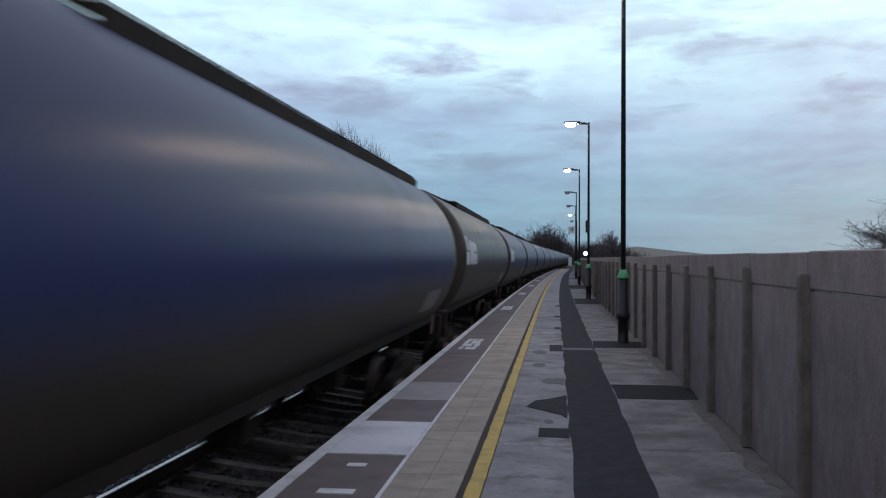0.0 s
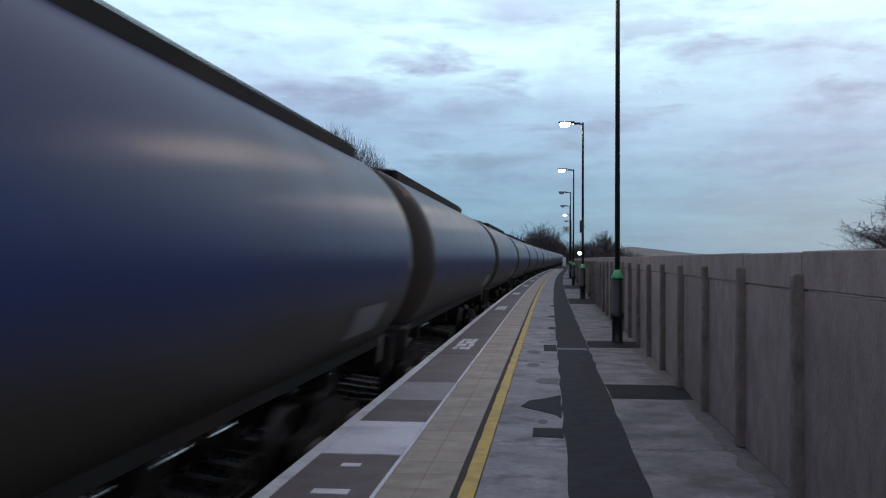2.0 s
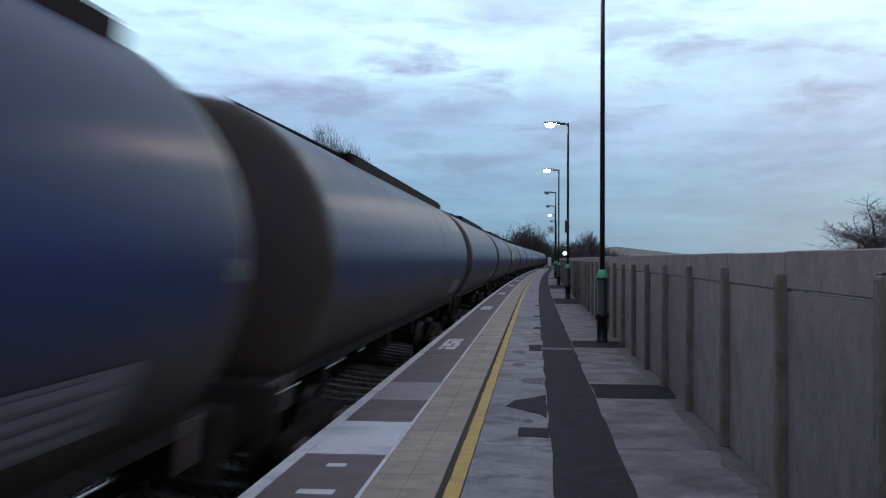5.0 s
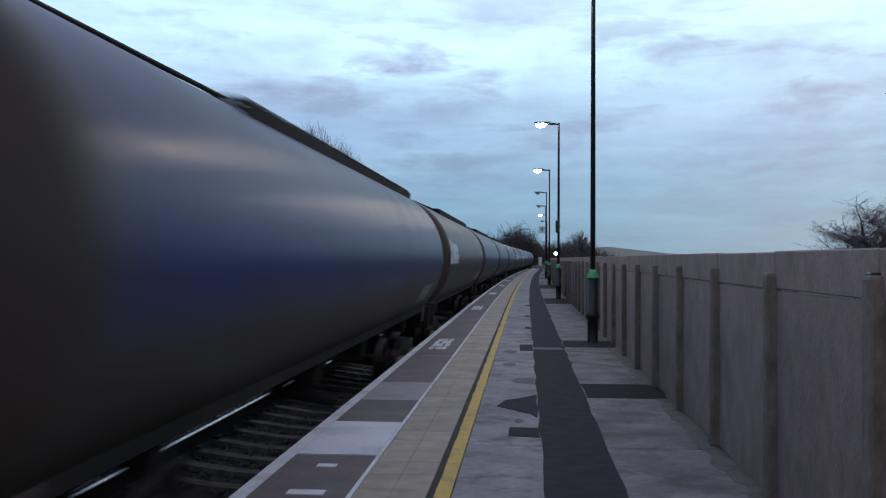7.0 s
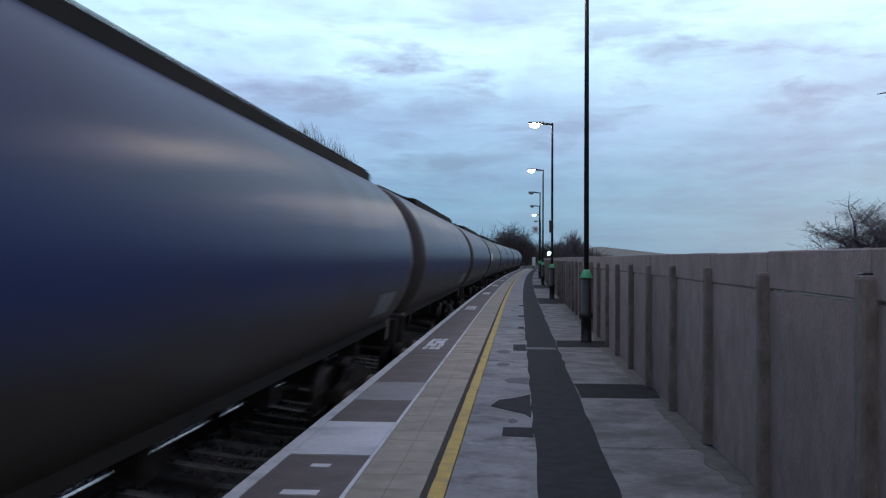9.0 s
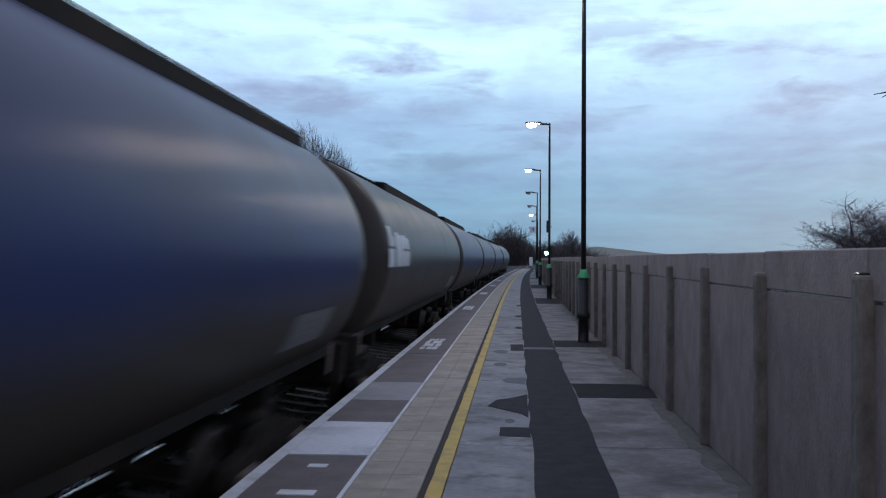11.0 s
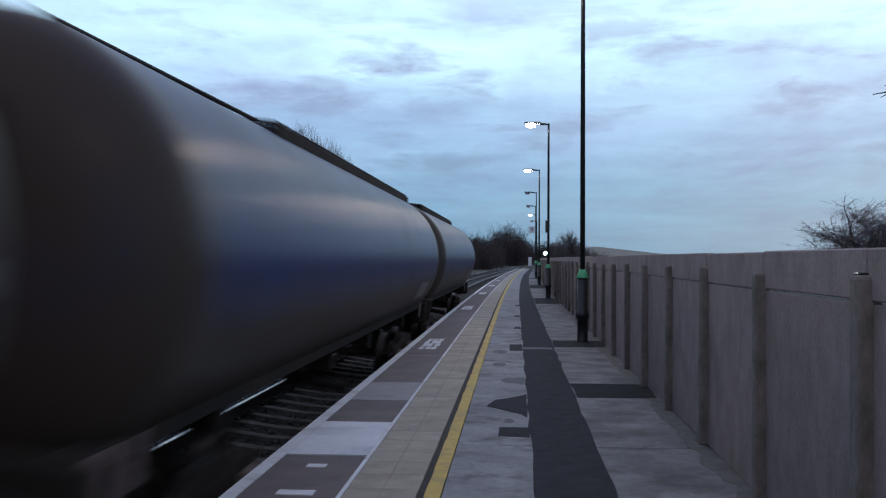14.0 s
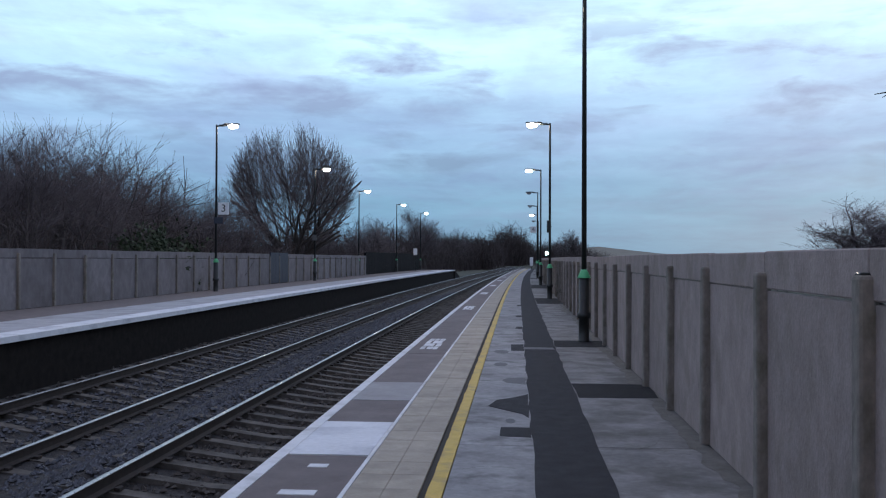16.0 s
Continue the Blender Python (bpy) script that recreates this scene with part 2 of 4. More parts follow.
M["white_line"] = surface("white_line_paint", (0.70, 0.70, 0.71), (0.82, 0.82, 0.83), 7, 0.7, stain=(0.45, 0.44, 0.43), stain_scale=2.2)
M["yellow"] = surface("yellow_line_paint", (0.56, 0.38, 0.06), (0.68, 0.48, 0.10), 8, 0.7, stain=(0.33, 0.24, 0.10), stain_scale=3)
M["tile"] = surface("buff_tactile_tile", (0.36, 0.315, 0.25), (0.46, 0.405, 0.33), 6, 0.85, stain=(0.27, 0.24, 0.195), stain_scale=2.0, vary=0.09)
M["joint"] = surface("dark_joint", (0.03, 0.028, 0.026), (0.05, 0.045, 0.04), 8, 0.95)
M["ballast"] = surface("ballast_bed", (0.024, 0.022, 0.023), (0.052, 0.047, 0.046), 9, 0.95, bump=1.0, bump_scale=22, bump_depth=0.04)
M["stone"] = surface("ballast_stone", (0.020, 0.021, 0.026), (0.125, 0.13, 0.155), 14, 0.7, bump=0.4)
M["stone_brown"] = surface("track_stone", (0.045, 0.040, 0.036), (0.115, 0.098, 0.086), 5, 0.9, bump=0.4)
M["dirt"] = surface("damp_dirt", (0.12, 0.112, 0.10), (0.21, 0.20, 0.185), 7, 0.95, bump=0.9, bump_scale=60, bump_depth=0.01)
M["lamp_off"] = surface("unlit_bowl", (0.35, 0.36, 0.38), (0.40, 0.41, 0.43), 9, 0.3, bump=0)
M["sleeper"] = surface("sleeper_concrete", (0.085, 0.076, 0.066), (0.16, 0.142, 0.125), 6, 0.95, stain=(0.045, 0.038, 0.032), stain_scale=3.5, stain_at=(0.4, 0.65), vary=0.15)
M["rail"] = surface("rusty_rail", (0.026, 0.019, 0.016), (0.045, 0.032, 0.026), 9, 0.85)
M["rail_top"] = surface("polished_rail_head", (0.34, 0.33, 0.33), (0.45, 0.44, 0.44), 12, 0.3, 1.0, bump=0)
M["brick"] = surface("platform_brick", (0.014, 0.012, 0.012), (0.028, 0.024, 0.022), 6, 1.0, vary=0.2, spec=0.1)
M["pole"] = surface("black_paint", (0.012, 0.014, 0.014), (0.022, 0.025, 0.024), 8, 0.45, bump=0.1)
M["green"] = surface("green_paint", (0.10, 0.50, 0.22), (0.13, 0.58, 0.27), 9, 0.45, bump=0)
M["lamp_case"] = surface("lamp_housing", (0.10, 0.10, 0.10), (0.14, 0.14, 0.14), 9, 0.5)
M["lamp_light"] = glow("lamp_light", (1.0, 0.82, 0.60), 190)
M["signal_light"] = glow("signal_light", (0.55, 1.0, 0.80), 14)
M["sign"] = surface("sign_white", (0.80, 0.80, 0.81), (0.85, 0.85, 0.86), 9, 0.4, bump=0)
M["ink"] = surface("sign_black", (0.02, 0.02, 0.02), (0.03, 0.03, 0.03), 9, 0.5, bump=0)
M["fence"] = surface("dark_fence_timber", (0.012, 0.012, 0.013), (0.022, 0.022, 0.023), 5, 1.0, vary=0.2, spec=0.1)
M["gate"] = surface("slate_blue_gate", (0.035, 0.042, 0.060), (0.05, 0.058, 0.08), 5, 0.7)
M["bark"] = surface("bark", (0.06, 0.05, 0.046), (0.11, 0.09, 0.08), 7, 0.95, bump=0.6, bump_scale=30)
M["twig"] = surface("bare_twigs", (0.14, 0.115, 0.117), (0.22, 0.18, 0.18), 3, 0.95, bump=0)
M["scrub"] = surface("winter_scrub", (0.055, 0.043, 0.041), (0.115, 0.086, 0.077), 0.8, 1.0, bump=0)
M["ivy"] = surface("evergreen_leaves", (0.025, 0.040, 0.018), (0.05, 0.07, 0.03), 2, 0.8, bump=0)
M["grass"] = surface("rough_grass", (0.050, 0.055, 0.030), (0.085, 0.080, 0.045), 0.4, 1.0, stain=(0.05, 0.04, 0.03), stain_scale=0.12)
M["field"] = surface("stubble_field", (0.19, 0.165, 0.12), (0.24, 0.21, 0.16), 0.05, 1.0, bump=0)

# ---------------------------------------------------------------- mesh helpers


def part(name, bm, material, parent=None, label=""):
    me = bpy.data.meshes.new(name)
    bm.to_mesh(me)
    bm.free()
    return shared(name, me, material, parent, label)


def shared(name, me, material, parent=None, label=""):
    mats = material if isinstance(material, (list, tuple)) else [material]
    if not me.materials:
        for m in mats:
            me.materials.append(m)
    ob = new(name, me)
    ob.parent = parent
    return tagged(ob, label)


def thing(name, label, category, group="", kind="", at=None):
    ob = new(name)
    if at is not None:
        ob.matrix_basis = at
    return tagged(ob, label, category, group, kind)


def box(bm, x0, x1, y0, y1, z0, z1, bevel=0.0, mi=0):
    vs = [bm.verts.new((x, y, z)) for z in (z0, z1) for x, y in ((x0, y0), (x1, y0), (x1, y1), (x0, y1))]
    fs = [bm.faces.new([vs[i] for i in q]) for q in ((3, 2, 1, 0), (4, 5, 6, 7), (0, 1, 5, 4), (1, 2, 6, 5), (2, 3, 7, 6), (3, 0, 4, 7))]
    for f in fs:
        f.material_index = mi
    if bevel:
        es = list({e for f in fs for e in f.edges})
        bmesh.ops.bevel(bm, geom=es, offset=bevel, segments=1, affect="EDGES", profile=0.5)
    return vs


def tube(bm, p, q, r0, r1=None, n=10, caps=True, mi=0):
    p, q = Vector(p), Vector(q)
    r1 = r0 if r1 is None else r1
    turn = (q - p).to_track_quat("Z", "Y").to_matrix()
    rings = []
    for c, r in ((p, r0), (q, r1)):
        rings.append([bm.verts.new(c + turn @ Vector((r * math.cos(a), r * math.sin(a), 0))) for a in (2 * math.pi * i / n for i in range(n))])
    for i in range(n):
        f = bm.faces.new((rings[0][i], rings[0][(i + 1) % n], rings[1][(i + 1) % n], rings[1][i]))
        f.smooth, f.material_index = n > 6, mi
    if caps:
        bm.faces.new(rings[0][::-1]).material_index = mi
        bm.faces.new(rings[1]).material_index = mi


def lathe(bm, profile, n=40, axis="Z", smooth=True):
    """A turned body; profile rows are (along the axis, radius)."""
    rings = []
    for s, r in profile:
        ring = []
        for i in range(n):
            a = 2 * math.pi * i / n
            c = (r * math.cos(a), r * math.sin(a))
            ring.append(bm.verts.new((c[0], s, c[1]) if axis == "Y" else (c[0], c[1], s)))
        rings.append(ring)
    for a, b in zip(rings, rings[1:]):
        for i in range(n):
            f = bm.faces.new((a[i], a[(i + 1) % n], b[(i + 1) % n], b[i]))
            f.smooth = smooth
    bm.faces.new(rings[0][::-1])
    bm.faces.new(rings[-1])
    bmesh.ops.recalc_face_normals(bm, faces=bm.faces[:])


# ---------------------------------------------------------------- the line of the railway
def bend(y):
    """How far the line swings to the right at y, and its slope."""
    if y < 25:
        return 0.0
    if y < 110:
        return (y - 25) ** 2 / 6000
    return 85 ** 2 / 6000 + (y - 110) * 85 / 3000


def slope(y):
    return (bend(y + 0.5) - bend(y - 0.5))


def on_line(off, y, z=0.0):
    """A pose beside the line: off metres to the right of the eye's line, turned with it."""
    return pose(off + bend(y), y, z, 0, 0, -math.degrees(math.atan(slope(y))))


def ribbon(bm, section, ys, closed=True, mi=0):
    """Sweep a section [(offset, z), ...] along the line."""
    rings = [[bm.verts.new((o + bend(y), y, z)) for o, z in section] for y in ys]
    k = len(section)
    for a, b in zip(rings, rings[1:]):
        for i in range(k if closed else k - 1):
            j = (i + 1) % k
            bm.faces.new((a[i], a[j], b[j], b[i])).material_index = mi
    if closed:
        bm.faces.new(rings[0]).material_index = mi
        bm.faces.new(rings[-1][::-1]).material_index = mi
    bmesh.ops.recalc_face_normals(bm, faces=bm.faces[:])


def steps(a, b, d):
    n = max(1, round((b - a) / d))
    return [a + (b - a) * i / n for i in range(n + 1)]


EDGE, FAR_EDGE = -1.85, -8.5
NEAR, FAR = -3.5, -7.05
CANT, FAR_CANT = 0.15, 0.21
LOW, HIGH = -0.90, -0.75
FAR_Z = 0.16
P_END, F_END = 143.0, 109.0

# ground sheet to the horizon
bm = bmesh.new()
gx = [-3000, -900, -300, -120, -60, -30, -20, -14, 4, 10, 30, 60, 120, 300, 900, 3000]
gy = [-600, -200, -60, 0, 60, 120, 180, 260, 400, 700, 1500, 4000]


def ground_z(x, y):
    rise = 0.0
    if y > 250:
        rise = min((y - 250) / 600, 1.0) * 9
    return -1.45 + rise * (0.5 + 0.5 * math.sin(x * 0.004 + 1.0))


grid = [[bm.verts.new((x, y, ground_z(x, y))) for x in gx] for y in gy]
for a, b in zip(grid, grid[1:]):
    for i in range(len(gx) - 1):
        bm.faces.new((a[i], a[i + 1], b[i + 1], b[i]))
tagged(part("ground", bm, M["grass"]), "rough winter grass and scrub ground", "ground", kind="structure")

# ballast bed
LINE_Y = steps(-60, 420, 6)
bm = bmesh.new()
ribbon(bm, [(-9.2, -1.6), (-9.2, -0.92), (-8.6, -0.88), (-6.0, -1.15), (-5.4, -1.10), (-4.85, -0.90), (-4.4, -0.97), (-2.5, -1.20), (-1.7, -1.25), (-1.7, -1.6)], LINE_Y)
tagged(part("ballast", bm, M["ballast"]), "dark grey crushed stone ballast under the tracks", "ballast", kind="structure")


def tilt_at(off, centre):
    """Height of the canted rail plane at an offset."""
    return (LOW + HIGH) / 2 - (off - centre) * (CANT if centre == NEAR else FAR_CANT) / 1.505


def track(name, centre):
    t = thing(name, "running line with steel rails on concrete sleepers in ballast", "railway track", "railway tracks", "structure")
    for s in (-0.7525, 0.7525):
        o, z = centre + s, tilt_at(centre + s, centre)
        bm = bmesh.new()
        ribbon(bm, [(o - 0.07, z - 0.159), (o + 0.07, z - 0.159), (o + 0.07, z - 0.147), (o + 0.012, z - 0.125), (o + 0.012, z - 0.045),
                    (o + 0.036, z - 0.034), (o + 0.036, z - 0.013), (o - 0.036, z - 0.013), (o - 0.036, z - 0.034),
                    (o - 0.012, z - 0.045), (o - 0.012, z - 0.125), (o - 0.07, z - 0.147)], LINE_Y)
        rail = part("rail", bm, M["rail"], t, "rusty steel rail")
        bm = bmesh.new()
        crown = [(o + 0.035 * math.sin(k * 0.1963), z - 0.010 * (1 - math.cos(k * 0.1963))) for k in range(-8, 9)]
        ribbon(bm, [(o - 0.035, z - 0.014)] + crown + [(o + 0.035, z - 0.014)], LINE_Y)
        for f in bm.faces:
            f.smooth = True
        part("running_surface", bm, M["rail_top"], rail, "polished steel running surface")
    return t


near_track, far_track = track("near_track", NEAR), track("far_track", FAR)

# platforms
bm = bmesh.new()
PY = steps(-14, P_END, 4)
ribbon(bm, [(EDGE + 0.12, -1.5), (EDGE + 0.12, -0.10), (EDGE + 0.02, -0.10), (EDGE + 0.02, -0.02), (1.9, -0.02), (1.9, -1.5)], PY)
near_platform = tagged(part("platform", bm, M["joint"]), "near station platform with concrete slabs, asphalt patches and edge markings", "platform", kind="structure")
bm = bmesh.new()
FY = steps(-14, F_END, 4)
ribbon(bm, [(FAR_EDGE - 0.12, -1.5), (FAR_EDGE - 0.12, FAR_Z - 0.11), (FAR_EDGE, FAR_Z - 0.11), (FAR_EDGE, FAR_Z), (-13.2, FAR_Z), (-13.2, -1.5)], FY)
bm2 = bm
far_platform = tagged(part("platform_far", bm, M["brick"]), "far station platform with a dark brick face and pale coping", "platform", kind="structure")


def bands(name, o0, o1, z0, z1, ya, yb, material, parent, label="", d=4):
    bm = bmesh.new()
    ribbon(bm, [(o0, z0), (o0, z1), (o1, z1), (o1, z0)], steps(ya, yb, d))
    return part(name, bm, material, parent, label)


# near platform surface, strip by strip from the edge
PN = -14.0
bands("coping", EDGE, EDGE + 0.10, -0.10, 0.0, PN, P_END, M["white_line"], near_platform, "white-painted platform edge coping")
cuts = [PN, 5.6, 7.0, 8.45, 9.75, 11.2, 14.6, 18.4, 22.0, 26.0, 30, 36, 42, 48, 54, 60, 70, 80, 90, 100, 120, P_END]
for i, (a, b) in enumerate(zip(cuts, cuts[1:])):
    mat = M["white_slab"] if i == 2 else M["infill_pale"] if i == 4 else M["infill"]
    z = {2: 0.0, 4: -0.002}.get(i, -0.004)
    bands("edge_slab", EDGE + 0.104, -1.126, -0.02, z, a + 0.012, b - 0.012, mat, near_platform,
          {2: "white-painted edge slab", 4: "pale concrete edge slab"}.get(i, "brown-grey asphalt edge slab"))
bands("thin_line", -1.122, -1.092, -0.02, 0.001, PN, P_END, M["white_line"], near_platform, "thin white painted line")
YS = steps(PN, P_END, 0.16)
for lo, hi, pull in [(-0.572, -0.470, 0.010)]:
    bm = bmesh.new()
    rows = []
    for y in YS:
        l = lo + pull * noise.noise(Vector((1.0, y * 2.1, 0.0))) + 0.006 * noise.noise(Vector((2.0, y * 7.0, 0.0)))
        r = hi + 0.6 * pull * noise.noise(Vector((5.0, y * 1.3, 0.0))) + 0.005 * noise.noise(Vector((6.0, y * 9.0, 0.0)))
        rows.append([bm.verts.new((x + bend(y), y, z)) for x, z in ((l, -0.02), (l, 0.001), (r, 0.001), (r, -0.02))])
    for p, q in zip(rows, rows[1:]):
        for k in range(3):
            bm.faces.new((p[k], p[k + 1], q[k + 1], q[k]))
    part("yellow_line", bm, M["yellow"], near_platform, "worn yellow safety line")
slab_cuts = [PN, 3.6, 7.48, 11.3, 15.1, 19.5, 24, 29, 34.2, 40, 46, 52, 62, 72, 82, 92, 105, 120, P_END]
for a, b in zip(slab_cuts, slab_cuts[1:]):
    bands("slab", -0.462, 0.39, -0.02, 0.0, a + 0.006, b - 0.006, M["slab"], near_platform)
    bands("slab", 0.396, 1.56, -0.02, -0.001, a + 0.006, b - 0.006, M["slab_worn"], near_platform)


def patch(name, outline, material, label, z=0.004, jag=0.012, step=0.18):
    """A thin trowelled patch with a ragged edge."""
    pts = []
    for (x0, y0), (x1, y1) in zip(outline, outline[1:] + outline[:1]):
        n = max(1, int(math.hypot(x1 - x0, y1 - y0) / step))
        for i in range(n):
            f = i / n
            x, y = x0 + (x1 - x0) * f, y0 + (y1 - y0) * f
            d = noise.noise_vector(Vector((x * 3.1, y * 1.7, z * 900)))
            pts.append((x + d.x * jag * 2, y + d.y * jag * 2))
    bm = bmesh.new()
    lo = [bm.verts.new((x + bend(y), y, -0.015)) for x, y in pts]
    hi = [bm.verts.new((x + bend(y), y, z)) for x, y in pts]
    f = bm.faces.new(hi)
    for i in range(len(pts)):
        j = (i + 1) % len(pts)
        bm.faces.new((lo[i], lo[j], hi[j], hi[i]))
    bmesh.ops.triangulate(bm, faces=[f])
    bmesh.ops.recalc_face_normals(bm, faces=bm.faces[:])
    return part(name, bm, material, near_platform, label)


ys = steps(PN, 142.5, 1.2)
patch("asphalt_trench", [(0.125, y) for y in ys] + [(0.648, y) for y in ys[::-1]], M["asphalt"], "black asphalt trench repair")
for a, b in ((10.15, 11.25), (15.9, 17.15), (31.2, 35.5), (47.3, 53.9), (70.5, 72.5), (90, 91.5), (108, 111)):
    patch("asphalt_patch", [(0.66, a), (1.54, a), (1.54, b), (0.66, b)], M["asphalt_dark"], "black asphalt cross patch", 0.003)
patch("asphalt_patch", [(0.12, 10.3), (-0.02, 10.05), (-0.21, 9.85), (-0.29, 9.45), (-0.09, 9.18), (0.06, 9.0), (0.12, 8.8)], M["asphalt"], "black asphalt spur patch", 0.0055, 0.006)
patch("asphalt_patch", [(0.12, 8.27), (-0.14, 8.27), (-0.14, 7.86), (0.12, 7.82)], M["asphalt"], "dark asphalt patch", 0.0035, 0.01)
patch("concrete_patch", [(0.11, 11.75), (-0.10, 11.72), (-0.18, 11.5), (-0.12, 11.25), (0.11, 11.18)], M["patch_grey"], "dark grey repair patch", 0.0025)
patch("asphalt_patch", [(0.12, 16.3), (-0.09, 16.25), (-0.10, 15.2), (0.12, 15.15)], M["asphalt"], "black asphalt patch", 0.0037)
patch("concrete_patch", [(0.12, 15.72), (0.60, 15.72), (0.62, 15.4), (0.10, 15.4)], M["patch_grey"], "grey mortar strip across the trench", 0.007)
for y in (20.5, 24.6, 30.0):
    patch("asphalt_patch", [(0.12, y), (0.0, y), (-0.03, y - 0.5), (0.12, y - 0.6)], M["asphalt"], "black asphalt patch", 0.0036)
for x, y, r in ((-0.06, 8.62, 0.05), (-0.22, 13.2, 0.10), (-0.25, 15.0, 0.12)):
    patch("stain_patch", [(x + r * math.cos(k * 0.785), y + 2.5 * r * math.sin(k * 0.785)) for k in range(8)], M["patch_grey"], "small dark repair patch", 0.002)

# hairline cracks in the slabs
def crack(points, w=0.0014):
    bm = bmesh.new()
    rows = []
    for (x0, y0), (x1, y1) in zip(points, points[1:]):
        for i in range(8):
            f = i / 8
            x, y = x0 + (x1 - x0) * f, y0 + (y1 - y0) * f
            j = 0.012 * noise.noise(Vector((x * 23, y * 19, 4.0)))
            k = w * (0.5 + abs(noise.noise(Vector((x * 11, y * 13, 7.0)))) * 2)
            rows.append([bm.verts.new((x + j, y + 2 * j - k * 2, 0.0012)), bm.verts.new((x + j, y + 2 * j + k * 2, 0.0012))])
    for p, q in zip(rows, rows[1:]):
        bm.faces.new((p[0], q[0], q[1], p[1]))
    part("crack", bm, M["joint"], near_platform, "dark crack in the concrete")


crack([(0.68, 7.36), (0.82, 7.42), (0.95, 7.40), (1.12, 7.62), (1.22, 7.95)])
crack([(1.10, 7.45), (1.25, 7.20), (1.36, 7.30)])
crack([(0.70, 13.1), (0.92, 13.25), (1.2, 13.1)])
crack([(-0.40, 6.6), (-0.22, 6.72), (0.02, 6.66)])
crack([(0.75, 5.3), (1.0, 5.45), (1.3, 5.40)])

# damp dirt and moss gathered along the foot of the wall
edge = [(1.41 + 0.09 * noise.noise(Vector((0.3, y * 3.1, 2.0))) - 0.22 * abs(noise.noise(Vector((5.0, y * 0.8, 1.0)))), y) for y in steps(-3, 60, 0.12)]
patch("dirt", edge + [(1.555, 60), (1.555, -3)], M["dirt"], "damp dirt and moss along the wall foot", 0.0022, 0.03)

# painted warning lettering on the edge slabs, worn past reading
def lettering(y):
    for i, (length, xs) in enumerate(((0.44, (-1.61, -1.50, -1.40)), (0.47, (-1.60, -1.51, -1.395)), (0.46, (-1.61, -1.49, -1.405)), (0.42, (-1.60, -1.50, -1.40)))):
        for k, x in enumerate(xs):
            bands("painted_letter", x, x + 0.075 + 0.012 * ((i + k) % 2), -0.01, 0.0015, y + i * 0.52 + 0.03 * (k % 2), y + i * 0.52 + length, M["white_line"], near_platform, "worn white painted letter bar", 1)


for y in (15.3, 27.3, 39.2, 51.0, 63.0, 75.0):
    lettering(y)
bands("painted_letter", -1.52, -1.28, -0.01, 0.0015, 5.80, 5.92, M["white_line"], near_platform, "worn white painted letter bar", 1)
bands("painted_letter", -1.50, -1.36, -0.01, 0.0015, 6.58, 6.68, M["white_line"], near_platform, "worn white painted letter bar", 1)

# right-hand wall of concrete posts and panels
W = 1.55
PITCH = 1.83
NEAR_PITCH = 1.722
wall = thing("wall_right", "weathered concrete post-and-panel platform wall", "wall", kind="structure")


def wall_pieces(pitch):
    """The tall panel and the top board of one bay."""
    bm = bmesh.new()
    box(bm, 0.0, 0.05, -pitch / 2 + 0.02, pitch / 2 - 0.02, 0, 1.304, 0.005)
    panel = bpy.data.meshes.new("panel")
    bm.to_mesh(panel), bm.free()
    bm = bmesh.new()
    box(bm, -0.006, 0.06, -pitch / 2 + 0.004, pitch / 2 - 0.004, 0, 0.235, 0.008)
    board = bpy.data.meshes.new("top_board")
    bm.to_mesh(board), bm.free()
    return panel, board


bm = bmesh.new()
vs = box(bm, -0.068, 0.02, -0.05, 0.05, 0, 1.43)
es = [e for e in bm.edges if abs(e.verts[0].co.z - e.verts[1].co.z) > 1 and e.verts[0].co.x < -0.05]
es += [e for e in bm.edges if e.verts[0].co.z > 1 and e.verts[1].co.z > 1]
bmesh.ops.bevel(bm, geom=es, offset=0.02, segments=2, affect="EDGES", profile=0.5)
post_me = bpy.data.meshes.new("post")
bm.to_mesh(post_me), bm.free()


def fence_run(parent, off, face, y0, count, z, pitch, mat, skip=()):
    panel_me, board_me = wall_pieces(pitch)
    for i in range(count):
        y = y0 + i * pitch
        ob = shared("post", post_me, M["post"], parent)
        ob.matrix_basis = on_line(off, y, z) @ pose(0, 0, random.uniform(-0.015, 0.015), random.uniform(-0.4, 0.4), random.uniform(-0.4, 0.4), 0 if face < 0 else 180)
        if i in skip:
            continue
        for nm, me, mt, dz in (("panel", panel_me, mat, 0.0), ("top_board", board_me, mat, 1.318)):
            ob = shared(nm, me, mt, parent)
            ob.matrix_basis = on_line(off, y + pitch / 2, z + dz) @ pose(0.0, 0, random.uniform(-0.006, 0.006), 0, random.uniform(-0.3, 0.3), 0 if face < 0 else 180)


fence_run(wall, W, -1, 5.94 - 10 * NEAR_PITCH, 89, 0.0, NEAR_PITCH, M["concrete"])

bm = bmesh.new()
box(bm, 1.50, 1.56, 5.94 - NEAR_PITCH - 0.02, 5.94 - NEAR_PITCH + 0.05, 1.405, 1.445, 0.006)
tube(bm, (1.545, 4.27, 1.40), (1.545, 4.27, 1.30), 0.008, n=6)
part("iron_hook", bm, M["pole"], wall, "rusty black iron hook on a post")

